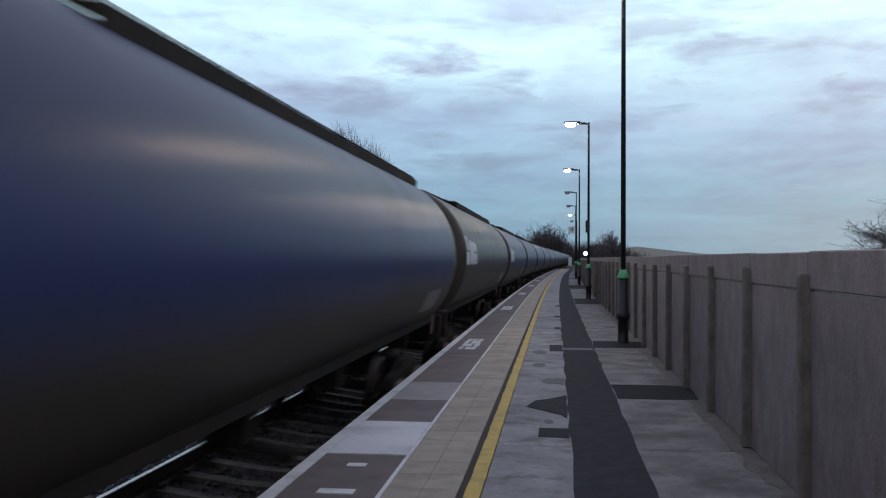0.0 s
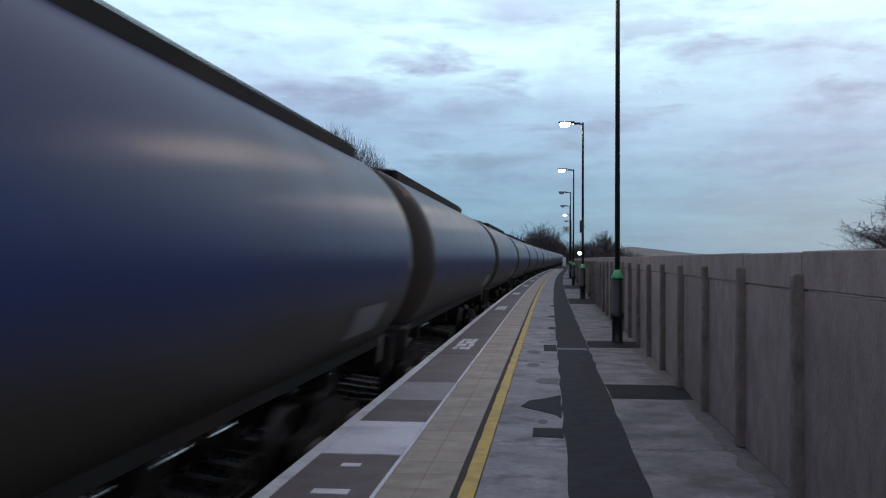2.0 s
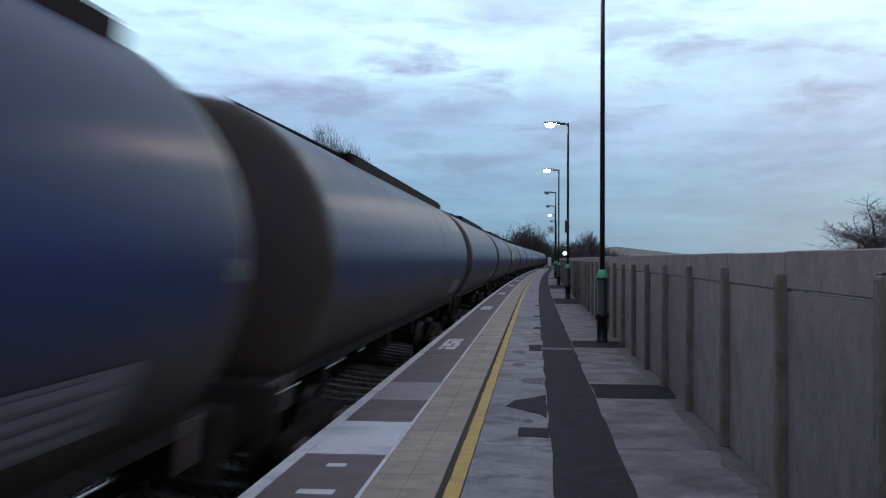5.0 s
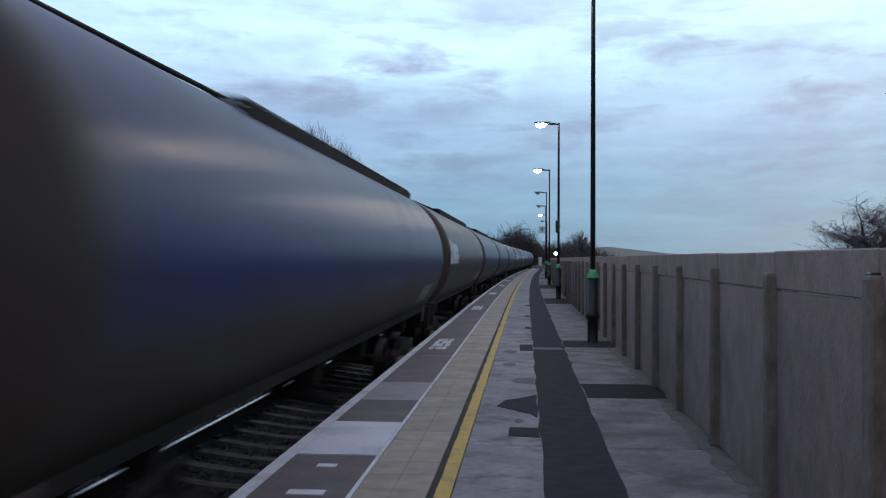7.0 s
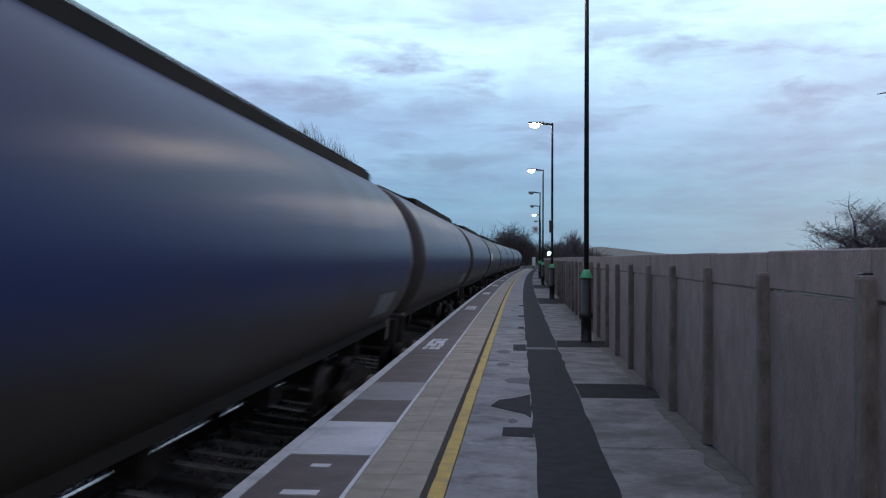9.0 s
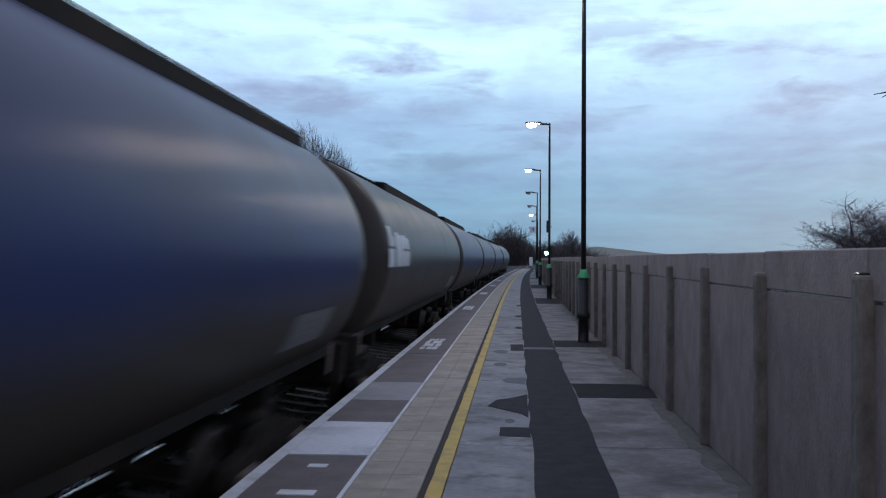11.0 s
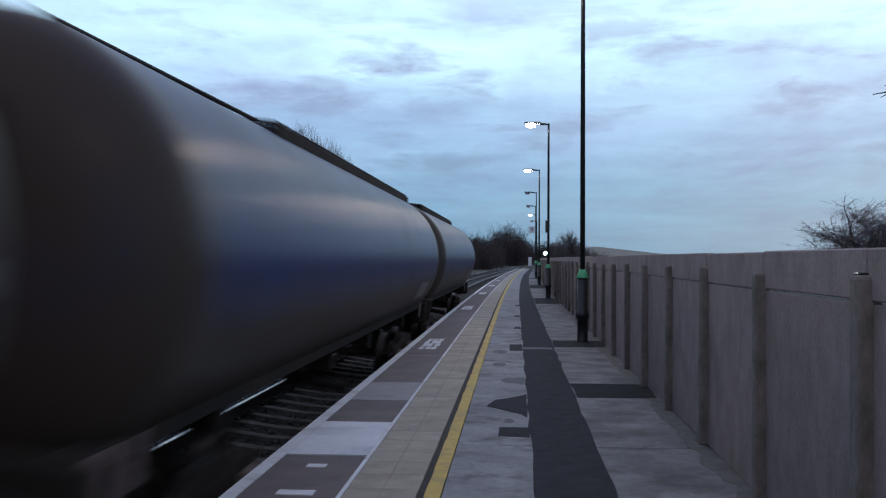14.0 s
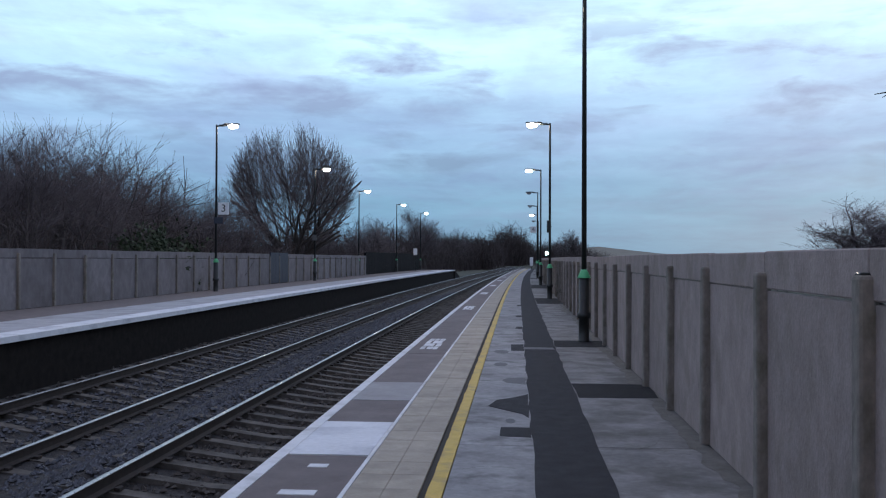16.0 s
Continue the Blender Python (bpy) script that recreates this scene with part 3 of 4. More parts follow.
far_wall = thing("wall_far", "weathered concrete post-and-panel wall behind the far platform", "wall", kind="structure")
fence_run(far_wall, -12.68, 1, 24.5 - 13 * PITCH, 41, FAR_Z, PITCH, M["far_concrete"], skip=(25, 26))
bands("far_coping", FAR_EDGE - 0.55, FAR_EDGE + 0.02, FAR_Z - 0.10, FAR_Z + 0.006, -14, F_END, M["white_slab"], far_platform, "pale coping with a white edge line")
for a, b in zip(steps(-14, F_END, 2.4), steps(-14, F_END, 2.4)[1:]):
    bands("far_slab", FAR_EDGE - 2.1, FAR_EDGE - 0.556, FAR_Z - 0.02, FAR_Z + 0.003, a + 0.006, b - 0.006, M["far_slab"], far_platform, "", 3)
bands("far_surface", -12.6, FAR_EDGE - 2.106, FAR_Z - 0.02, FAR_Z + 0.004, -14, F_END, M["infill"], far_platform, "brown-grey asphalt platform surface")

# lamp columns
def lamp_column(at, side, lit=True):
    """A painted steel column with a fat base, a green collar and a lantern on a short arm towards the track."""
    t = thing("street_lamp", "black steel lamp column with a green collar and %s lantern" % ("a lit" if lit else "an unlit"), "street lamp", "platform lamps", at=at)
    bm = bmesh.new()
    lathe(bm, [(0.0, 0.105), (0.02, 0.105), (0.03, 0.095), (0.42, 0.095), (0.44, 0.125), (0.52, 0.125), (0.54, 0.095), (1.16, 0.092), (1.18, 0.07)], 20)
    part("base", bm, M["pole"], t, "fat black lower column")
    bm = bmesh.new()
    lathe(bm, [(1.155, 0.118), (1.165, 0.122), (1.29, 0.06), (1.31, 0.05), (1.31, 0.02)], 20)
    part("collar", bm, M["green"], t, "bright green cone collar")
    bm = bmesh.new()
    lathe(bm, [(1.18, 0.048), (6.55, 0.038), (6.62, 0.036), (6.64, 0.02)], 14)
    part("pole", bm, M["pole"], t)
    bm = bmesh.new()
    tube(bm, (0, 0, 6.58), (side * 0.42, 0, 6.60), 0.03, 0.03)
    box(bm, min(side * 0.1, side * 0.3), max(side * 0.1, side * 0.3), -0.03, 0.03, 6.56, 6.64, 0.008)
    part("arm", bm, M["pole"], t)
    bm = bmesh.new()
    a, b = sorted((side * 0.30, side * 0.92))
    box(bm, a, b, -0.12, 0.12, 6.615, 6.68, 0.03)
    head = part("lantern", bm, M["lamp_case"], t, "grey lantern housing")
    bm = bmesh.new()
    lathe(bm, [(-0.09, 0.02), (-0.085, 0.06), (-0.05, 0.11), (0.02, 0.125), (0.062, 0.12), (0.062, 0.05)], 14)
    for v in bm.verts:
        v.co = Vector((v.co.x * 1.55 + side * 0.68, v.co.y * 0.85, v.co.z + 6.55))
    part("bowl", bm, M["lamp_light" if lit else "lamp_off"], head, "glowing warm white lamp bowl" if lit else "unlit grey lamp bowl")
    return t


LAMPS = [-19.4, -1.2, 17.0, 35.2, 53.5, 71.7, 90.0, 108.0, 126.0]
right_lamps = [lamp_column(on_line(1.215, y, 0.0), -1, y not in (71.7, 90.0, 126.0)) for y in LAMPS]
left_lamps = [lamp_column(on_line(x, y, FAR_Z), 1) for x, y in ((-11.8, -1.0), (-11.8, 17.3), (-11.95, 36.0), (-12.05, 54.0), (-12.75, 72.0), (-12.45, 90.0), (-12.3, 107.0))]

# ---------------------------------------------------------------- the train
LENGTH, SPEED, TAIL_T, TAIL_Y = 18.6, 20.9, 15.505, 9.4
R_TANK, AXIS = 1.48, 2.36


def wheelset(parent, y):
    w = new("wheelset")
    w.parent = parent
    w.matrix_basis = pose(0, y, 0.46)
    bm = bmesh.new()
    tube(bm, (-0.95, 0, 0), (0.95, 0, 0), 0.085, n=12)
    ax = part("axle", bm, M["wheel"], w)
    for s in (-1, 1):
        bm = bmesh.new()
        prof = [(0.69, 0.49), (0.715, 0.485), (0.725, 0.46), (0.82, 0.455), (0.825, 0.40), (0.79, 0.37), (0.775, 0.16), (0.84, 0.13), (0.84, 0.09)]
        rings = []
        for x, r in prof:
            rings.append([bm.verts.new((s * x, r * math.cos(a), r * math.sin(a))) for a in (2 * math.pi * i / 28 for i in range(28))])
        for a, b in zip(rings, rings[1:]):
            for i in range(28):
                bm.faces.new((a[i], a[(i + 1) % 28], b[(i + 1) % 28], b[i])).smooth = True
        bm.faces.new(rings[0])
        bm.faces.new(rings[-1])
        for i in range(6):
            a = i * math.pi / 3
            tube(bm, (s * 0.80, 0.27 * math.cos(a), 0.27 * math.sin(a)), (s * 0.79, 0.27 * math.cos(a), 0.27 * math.sin(a)), 0.05, n=8)
        bmesh.ops.recalc_face_normals(bm, faces=bm.faces[:])
        part("wheel", bm, M["wheel"], w)
    return w


def bogie(parent, y):
    for s in (-1, 1):
        bm = bmesh.new()
        x = s * 1.0
        prof = [(-1.32, 0.50), (-1.25, 0.66), (-0.72, 0.70), (-0.42, 0.84), (0.42, 0.84), (0.72, 0.70), (1.25, 0.66), (1.32, 0.50),
                (1.05, 0.46), (0.80, 0.50), (0.45, 0.34), (-0.45, 0.34), (-0.80, 0.50), (-1.05, 0.46)]
        a = [bm.verts.new((x - 0.07, y + p, z)) for p, z in prof]
        b = [bm.verts.new((x + 0.07, y + p, z)) for p, z in prof]
        bm.faces.new(a), bm.faces.new(b[::-1])
        for i in range(len(prof)):
            j = (i + 1) % len(prof)
            bm.faces.new((a[i], b[i], b[j], a[j]))
        for p in (-0.22, 0.0, 0.22):
            tube(bm, (x + s * 0.03, y + p, 0.38), (x + s * 0.03, y + p, 0.66), 0.075, n=10)
        bmesh.ops.recalc_face_normals(bm, faces=bm.faces[:])
        frame_ob = part("bogie_frame", bm, M["frame"], parent, "dark cast bogie side frame")
        for p in (-0.92, 0.92):
            bm = bmesh.new()
            lo, hi = sorted((x + s * 0.06, x + s * 0.20))
            box(bm, lo, hi, y + p - 0.13, y + p + 0.13, 0.33, 0.60, 0.03)
            tube(bm, (x + s * 0.19, y + p, 0.46), (x + s * 0.235, y + p, 0.46), 0.10, n=14)
            part("axlebox", bm, M["axlebox"], frame_ob, "pale pinkish axlebox cover")
    bm = bmesh.new()
    box(bm, -1.0, 1.0, y - 0.22, y + 0.22, 0.50, 0.86, 0.03)
    part("bolster", bm, M["frame"], parent)


def tank_wagon(paint, label, logo=False, deck=(-3.8, 7.9)):
    t = thing("tank_wagon", label, "tank wagon", "tank wagons in the train")
    half = LENGTH / 2
    end = half - 0.62
    bm = bmesh.new()
    prof = [(-end, 0.25)]
    for i in range(1, 11):
        a = math.pi / 2 * i / 10
        prof.append((-end + 0.55 * (1 - math.cos(a)) ** 1.0, 0.25 + (R_TANK - 0.25) * math.sin(a) ** 0.75))
    for y in steps(-end + 0.7, 0, 0.9):
        prof.append((y, R_TANK))
    prof += [(-y, r) for y, r in prof[-2::-1]]
    lathe(bm, prof, 64, "Y")
    for v in bm.verts:
        v.co.z += AXIS
    tank = part("tank", bm, paint, t)
    top = AXIS + R_TANK
    # walkway along the top
    bm = bmesh.new()
    for s in (-1, 1):
        lo, hi = sorted((s * 0.61, s * 0.66))
        box(bm, lo, hi, deck[0], deck[1], top - 0.20, top - 0.03, 0.01)
    for y in steps(deck[0] + 0.05, deck[1] - 0.4, 0.47):
        box(bm, -0.62, 0.62, y, y + 0.30, top - 0.005, top + 0.012)
    walkway = part("walkway", bm, M["frame"], t, "dark steel grating walkway on the tank top")
    bm = bmesh.new()
    lathe(bm, [(top - 0.05, 0.30), (top + 0.07, 0.30), (top + 0.075, 0.33), (top + 0.10, 0.33), (top + 0.12, 0.25), (top + 0.125, 0.05)], 20)
    part("manlid", bm, M["frame"], walkway)
    for y in (-1.9, 1.6):
        bm = bmesh.new()
        tube(bm, (0.1, y, top), (0.1, y, top + 0.13), 0.07, n=10)
        part("valve", bm, M["frame"], walkway)
    # underframe
    for s in (-1, 1):
        bm = bmesh.new()
        lo, hi = sorted((s * 1.04, s * 1.12))
        box(bm, lo, hi, -half + 0.62, half - 0.62, 1.275, 1.405, 0.012)
        lo, hi = sorted((s * 0.94, s * 1.04))
        box(bm, lo, hi, -half + 0.62, half - 0.62, 1.375, 1.40)
        box(bm, lo, hi, -half + 0.62, half - 0.62, 1.275, 1.30)
        part("solebar", bm, M["solebar"], t, "grimy steel solebar")
        bm = bmesh.new()
        lo, hi = sorted((s * 0.93, s * 0.98))
        box(bm, lo, hi, -half + 1.3, half - 1.3, 1.31, 1.43)
        part("cradle", bm, M["frame"], t, "dark cradle plate under the tank")
        for y in (-5.4, -2.0, 2.0, 5.4):
            bm = bmesh.new()
            vs = box(bm, min(s * 0.75, s * 1.10), max(s * 0.75, s * 1.02), y - 0.16, y + 0.16, 1.22, 1.47, 0.0)
            part("saddle", bm, M["frame"], t)
    for y in (-half + 0.56, half - 0.56):
        s = 1 if y > 0 else -1
        bm = bmesh.new()
        box(bm, -1.25, 1.25, y - 0.07, y + 0.07, 0.90, 1.40, 0.02)
        part("headstock", bm, M["frame"], t)
        for x in (-0.865, 0.865):
            bm = bmesh.new()
            tube(bm, (x, y, 1.06), (x, y + s * 0.42, 1.06), 0.10, n=14)
            tube(bm, (x, y + s * 0.42, 1.06), (x, y + s * 0.48, 1.06), 0.24, 0.25, n=20)
            part("buffer", bm, M["frame"], t)
    bm = bmesh.new()
    box(bm, -0.10, 0.10, -half + 0.6, half - 0.6, 0.82, 1.10, 0.02)
    for y in (-6.0, 6.0, -1.5, 1.5):
        box(bm, -1.05, 1.05, y - 0.09, y + 0.09, 1.0, 1.32)
    part("centre_sill", bm, M["frame"], t)
    for y0 in (-2.2, 0.7):
        bm = bmesh.new()
        tube(bm, (-0.4, y0, 0.70), (-0.4, y0 + 1.2, 0.70), 0.20, n=14)
        part("air_reservoir", bm, M["frame"], t)
    bm = bmesh.new()
    tube(bm, (0.2, 0, 1.05), (0.2, 0, 0.55), 0.14, 0.12, n=14)
    tube(bm, (0.2, 0, 0.60), (1.0, 0, 0.55), 0.08, n=12)
    part("discharge_pipe", bm, M["frame"], t)
    bm = bmesh.new()
    for i in range(12):
        a = 2 * math.pi * i / 12
        b = 2 * math.pi * (i + 1) / 12
        tube(bm, (1.26, 2.6 + 0.24 * math.cos(a), 0.78 + 0.24 * math.sin(a)), (1.26, 2.6 + 0.24 * math.cos(b), 0.78 + 0.24 * math.sin(b)), 0.02, n=6)
    tube(bm, (1.26, 2.36, 0.78), (1.26, 2.84, 0.78), 0.015, n=6)
    tube(bm, (1.26, 2.6, 0.54), (1.26, 2.6, 1.02), 0.015, n=6)
    tube(bm, (1.10, 2.6, 0.78), (1.26, 2.6, 0.78), 0.03, n=8)
    part("handbrake_wheel", bm, M["solebar"], t)
    # end ladder on the front end
    bm = bmesh.new()
    for x in (0.02, 0.42):
        tube(bm, (x, -half + 0.57, 1.2), (x, -half + 0.59, 3.1), 0.022, n=6)
        tube(bm, (x, -half + 0.59, 3.1), (x, -half + 1.05, 3.78), 0.022, n=6)
        tube(bm, (x, -half + 1.05, 3.78), (x, deck[0], top - 0.02), 0.022, n=6)
    for i in range(8):
        z = 1.4 + i * 0.26
        tube(bm, (0.02, -half + 0.58, z), (0.42, -half + 0.58, z), 0.018, n=6)
    part("ladder", bm, M["frame"], t)
    # plates and marks that follow the barrel
    def wrap(name, y0, y1, z0, z1, mat, parent, label="", n=6, lift=0.006):
        bm = bmesh.new()
        rows = []
        for i in range(n + 1):
            z = z0 + (z1 - z0) * i / n
            x = math.sqrt(max((R_TANK + lift) ** 2 - (z - AXIS) ** 2, 0))
            rows.append([bm.verts.new((x, y0, z)), bm.verts.new((x, y1, z))])
        for a, b in zip(rows, rows[1:]):
            bm.faces.new((a[0], a[1], b[1], b[0]))
        return part(name, bm, mat, parent, label)
    panel = wrap("data_panel", half - 4.1, half - 2.5, 1.64, 1.98, M["plate"], tank, "grimy pale data panel")
    for i in range(4):
        z = 1.67 + i * 0.078
        bar = wrap("data_line", half - 4.05, half - 2.6 - 0.25 * (i % 2), z, z + 0.045, M["data"], panel, "pale unreadable data line", 2, 0.012)
    for y, w in ((-half + 0.86, 0.15), (-half + 1.32, 0.09), (half - 0.9, 0.09)):
        block_bm = bmesh.new()
        box(block_bm, 1.122, 1.14, y - w, y + w, 1.06, 1.39, 0.003)
        part("label_plate", block_bm, M["label"], t, "pale pinkish plate on the solebar")
    wrap("small_plate", half - 1.45, half - 1.15, 2.34, 2.48, M["plate"], tank, "small pale plate")
    if logo:
        y = -half + 1.05
        for a, b, lo, hi in ((0.0, 0.62, 2.36, 2.62), (0.10, 0.46, 2.66, 2.94), (0.50, 0.72, 2.66, 2.80), (0.84, 1.28, 2.36, 2.87), (1.33, 1.66, 2.36, 2.84),
                             (1.71, 2.06, 2.36, 2.60), (1.71, 2.06, 2.64, 2.85), (2.11, 2.50, 2.36, 2.60), (2.11, 2.47, 2.63, 2.81)):
            wrap("logo_shape", y + a, y + b, lo, hi, M["mark"], tank, "white painted lettering shape")
    for y in (-half + 3.1, half - 3.1):
        bogie(t, y)
    sets = [wheelset(t, y + p) for y in (-half + 3.1, half - 3.1) for p in (-0.92, 0.92)]
    return t


blue = tank_wagon(M["tank_blue"], "grimy dark blue bogie tank wagon on the near track")
grey = tank_wagon(M["tank_grey"], "grimy dark grey bogie tank wagon with white lettering shapes", True)
long_deck = tank_wagon(M["tank_blue"], "grimy dark blue bogie tank wagon with its walkway to the front", False, (-7.7, 3.4))
lettered = tank_wagon(M["tank_blue"], "grimy dark blue bogie tank wagon with white lettering shapes", True)
KINDS = "lbblgbbbgbbbbblmgbb"
wagons = []
for i, k in enumerate(KINDS):
    src = {"b": blue, "g": grey, "l": long_deck, "m": lettered}[k]
    first = k not in KINDS[:i]
    wagons.append(src if first else copy_thing(src, Matrix.Identity(4)))


def place(y):
    """The pose of a wagon whose middle is at y on the near track: canted inwards."""
    lean = math.degrees(math.atan(CANT / 1.505))
    m = on_line(NEAR, y, (LOW + HIGH) / 2)
    return m @ pose(0, 0, 0, 0, lean, 0)


# the couplings are not all stretched alike
SLACK = [0.0, -0.25, -0.15, 0.5, 0.7, 0.8, 0.8, 0.85, 0.85, 0.8, 0.75, 0.6, 0.4, 0.15, 0.0, -0.15, -0.15, -0.05, -0.05]


def middle(i, t):
    return TAIL_Y - LENGTH / 2 + 0.62 - LENGTH * i + SLACK[i] + (TAIL_T - t) * SPEED


def motions():
    for i, w in enumerate(wagons):
        walk(w, [(t, place(middle(i, t))) for t in steps(0.0, 16.0, 0.5)])
        # wheels roll while the wagon is near the eye
        t_in, t_out = TAIL_T + (middle(i, TAIL_T) - 45) / SPEED, TAIL_T + (middle(i, TAIL_T) + 14) / SPEED
        times = [f / FPS for f in range(0, 481) if t_in <= f / FPS <= t_out]
        times = sorted({0.0, 16.0, *times})
        for ws in [o for o in w.children if o.name.startswith("wheelset")]:
            base = ws.matrix_basis.translation.copy()
            rows, turn = [], 0.0
            for a, t in enumerate(times):
                if a and t - times[a - 1] < 0.05:
                    turn += (t - times[a - 1]) * SPEED / 0.46
                rows.append((t, Matrix.Translation(base) @ Matrix.Rotation(turn, 4, "X")))
            walk(ws, rows)



# ---------------------------------------------------------------- furniture along the line
def block(name, x0, x1, y0, y1, z0, z1, mat, parent=None, label="", bevel=0.0):
    bm = bmesh.new()
    box(bm, x0, x1, y0, y1, z0, z1, bevel)
    return part(name, bm, mat, parent, label)


def number_sign(at, char, label):
    t = thing("stop_marker", label, "sign", "stop markers", at=at)
    block("board", -0.22, 0.22, -0.012, 0.0, -0.24, 0.24, M["sign"], t, "white square board", 0.004)
    cu = bpy.data.curves.new("digit", "FONT")
    cu.body, cu.size, cu.align_x, cu.align_y, cu.extrude = char, 0.42, "CENTER", "CENTER", 0.002
    tmp = new("digit_text", cu)
    bpy.context.view_layer.update()
    me = bpy.data.meshes.new_from_object(tmp.evaluated_get(bpy.context.evaluated_depsgraph_get()))
    bpy.data.objects.remove(tmp)
    ob = shared("digit", me, M["ink"], t, "black numeral")
    ob.matrix_basis = pose(0, -0.017, 0, 90, 0, 0)
    for z in (-0.15, 0.15):
        block("bracket", -0.30, -0.06, 0.001, 0.03, z - 0.02, z + 0.02, M["pole"], t)
    return t


number_sign(on_line(-11.95 + 0.33, 35.9, 3.45), "3", "white stop marker board with a black 3 on a lamp column")
m = number_sign(on_line(1.24 - 0.36, 71.6, 3.75), "4", "white stop marker board with a black 4 on a lamp column")
t = thing("notice_plate", "small blue-grey plate on a lamp column", "sign", at=on_line(-11.95 + 0.14, 35.85, 2.98))
block("plate", -0.18, 0.18, -0.01, 0.01, -0.13, 0.13, M["gate"], t, "", 0.004)
block("clip", -0.14, -0.06, 0.01, 0.06, -0.05, 0.05, M["pole"], t)
for y, off, z in ((54.0, -12.05, 2.7), (90.0, -12.3, 2.85)):
    t = thing("notice_plate", "small grey plate on a lamp column", "sign", at=on_line(off, y - 0.1, z))
    block("plate", -0.13, 0.13, -0.01, 0.01, -0.16, 0.16, M["lamp_case"], t, "", 0.004)
    block("clip", -0.05, 0.05, 0.01, 0.06, -0.05, 0.05, M["pole"], t)
t = thing("control_box", "small black box strapped to a lamp column", "box", at=on_line(1.17, 35.12, 2.72))
block("case", -0.07, 0.07, -0.07, 0.05, -0.23, 0.23, M["pole"], t, "", 0.012)
block("strap", -0.08, 0.12, 0.05, 0.07, -0.02, 0.02, M["lamp_case"], t)
t = thing("end_board", "white warning board on a post at the platform end", "sign", at=on_line(0.15, 137, 0))
block("board", -0.24, 0.24, -0.02, 0.0, 0.45, 1.75, M["sign"], t, "white board", 0.006)
block("post", -0.05, 0.05, 0.003, 0.08, 0, 1.8, M["pole"], t)
t = thing("signal", "small colour light signal showing green beyond the platform", "signal", at=on_line(2.45, 150, -1.45))
bm = bmesh.new()
tube(bm, (0, 0, 0), (0, 0, 3.4), 0.07, 0.06, 12)
part("post", bm, M["pole"], t)
block("head", -0.32, 0.32, 0.06, 0.26, 3.3, 4.35, M["pole"], t, "black signal head", 0.03)
bm = bmesh.new()
tube(bm, (0, 0.05, 3.85), (0, -0.06, 3.85), 0.28, 0.24, 20)
part("lens", bm, M["signal_light"], t, "glowing green lens")
t = thing("far_signal_sign", "white hooded sign on a short post at the far platform end", "sign", at=on_line(-11.6, 97.5, FAR_Z))
block("board", -0.2, 0.2, -0.02, 0.0, 1.7, 2.4, M["sign"], t, "white upright board", 0.006)
block("post", -0.05, 0.05, 0.003, 0.08, 0, 2.5, M["pole"], t)

# gate in the far wall and dark boarded fence past its end
gate = thing("metal_gate", "slate blue boarded gate in the concrete wall", "gate", at=on_line(-12.68, 46.5 + 1.83, FAR_Z))
for i in range(12):
    block("board", 0.0, 0.04, -1.74 + i * 0.29, -1.74 + i * 0.29 + 0.275, 0.03, 1.62, M["gate"], gate)
for z in (0.35, 1.25):
    block("rail", -0.05, -0.003, -1.75, 1.75, z, z + 0.1, M["gate"], gate)
fence = thing("fence", "dark timber boarded fence behind the far platform end", "fence")
bm = bmesh.new()
box(bm, -0.012, 0.012, -0.095, 0.095, 0.03, 1.86, 0.003)
slat_me = bpy.data.meshes.new("slat")
bm.to_mesh(slat_me), bm.free()
FY0 = 24.5 + 27.5 * PITCH
for i in range(165):
    y = FY0 + 0.1 + i * 0.205
    ob = shared("slat", slat_me, M["fence"], fence)
    ob.matrix_basis = on_line(-12.68, y, FAR_Z + random.uniform(-0.03, 0.02))
for i in range(19):
    ob = block("post", -0.16, -0.02, -0.06, 0.06, 0, 1.8, M["fence"], fence)
    ob.matrix_basis = on_line(-12.68, FY0 + i * 1.85, FAR_Z)

# ramp at the end of the far platform
bm = bmesh.new()
ring = [(F_END, FAR_Z), (F_END, -1.5), (F_END + 9, -1.5), (F_END + 9, -1.1)]
a = [bm.verts.new((FAR_EDGE + bend(y), y, z)) for y, z in ring]
b = [bm.verts.new((-13.2 + bend(y), y, z)) for y, z in ring]
bm.faces.new(a), bm.faces.new(b[::-1])
for i in range(4):
    bm.faces.new((a[i], b[i], b[(i + 1) % 4], a[(i + 1) % 4]))
bmesh.ops.recalc_face_normals(bm, faces=bm.faces[:])
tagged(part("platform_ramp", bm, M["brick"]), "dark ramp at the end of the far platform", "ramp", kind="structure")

# ---------------------------------------------------------------- bare trees


def stick(vs, fs, p, q, r0, r1, n=3):
    d = (q - p)
    if d.length < 1e-5:
        return
    turn = d.to_track_quat("Z", "Y").to_matrix()
    i0 = len(vs)
    for c, r in ((p, r0), (q, r1)):
        for k in range(n):
            a = 2 * math.pi * k / n
            vs.append(c + turn @ Vector((r * math.cos(a), r * math.sin(a), 0)))
    for k in range(n):
        j = (k + 1) % n
        fs.append((i0 + k, i0 + j, i0 + n + j, i0 + n + k))


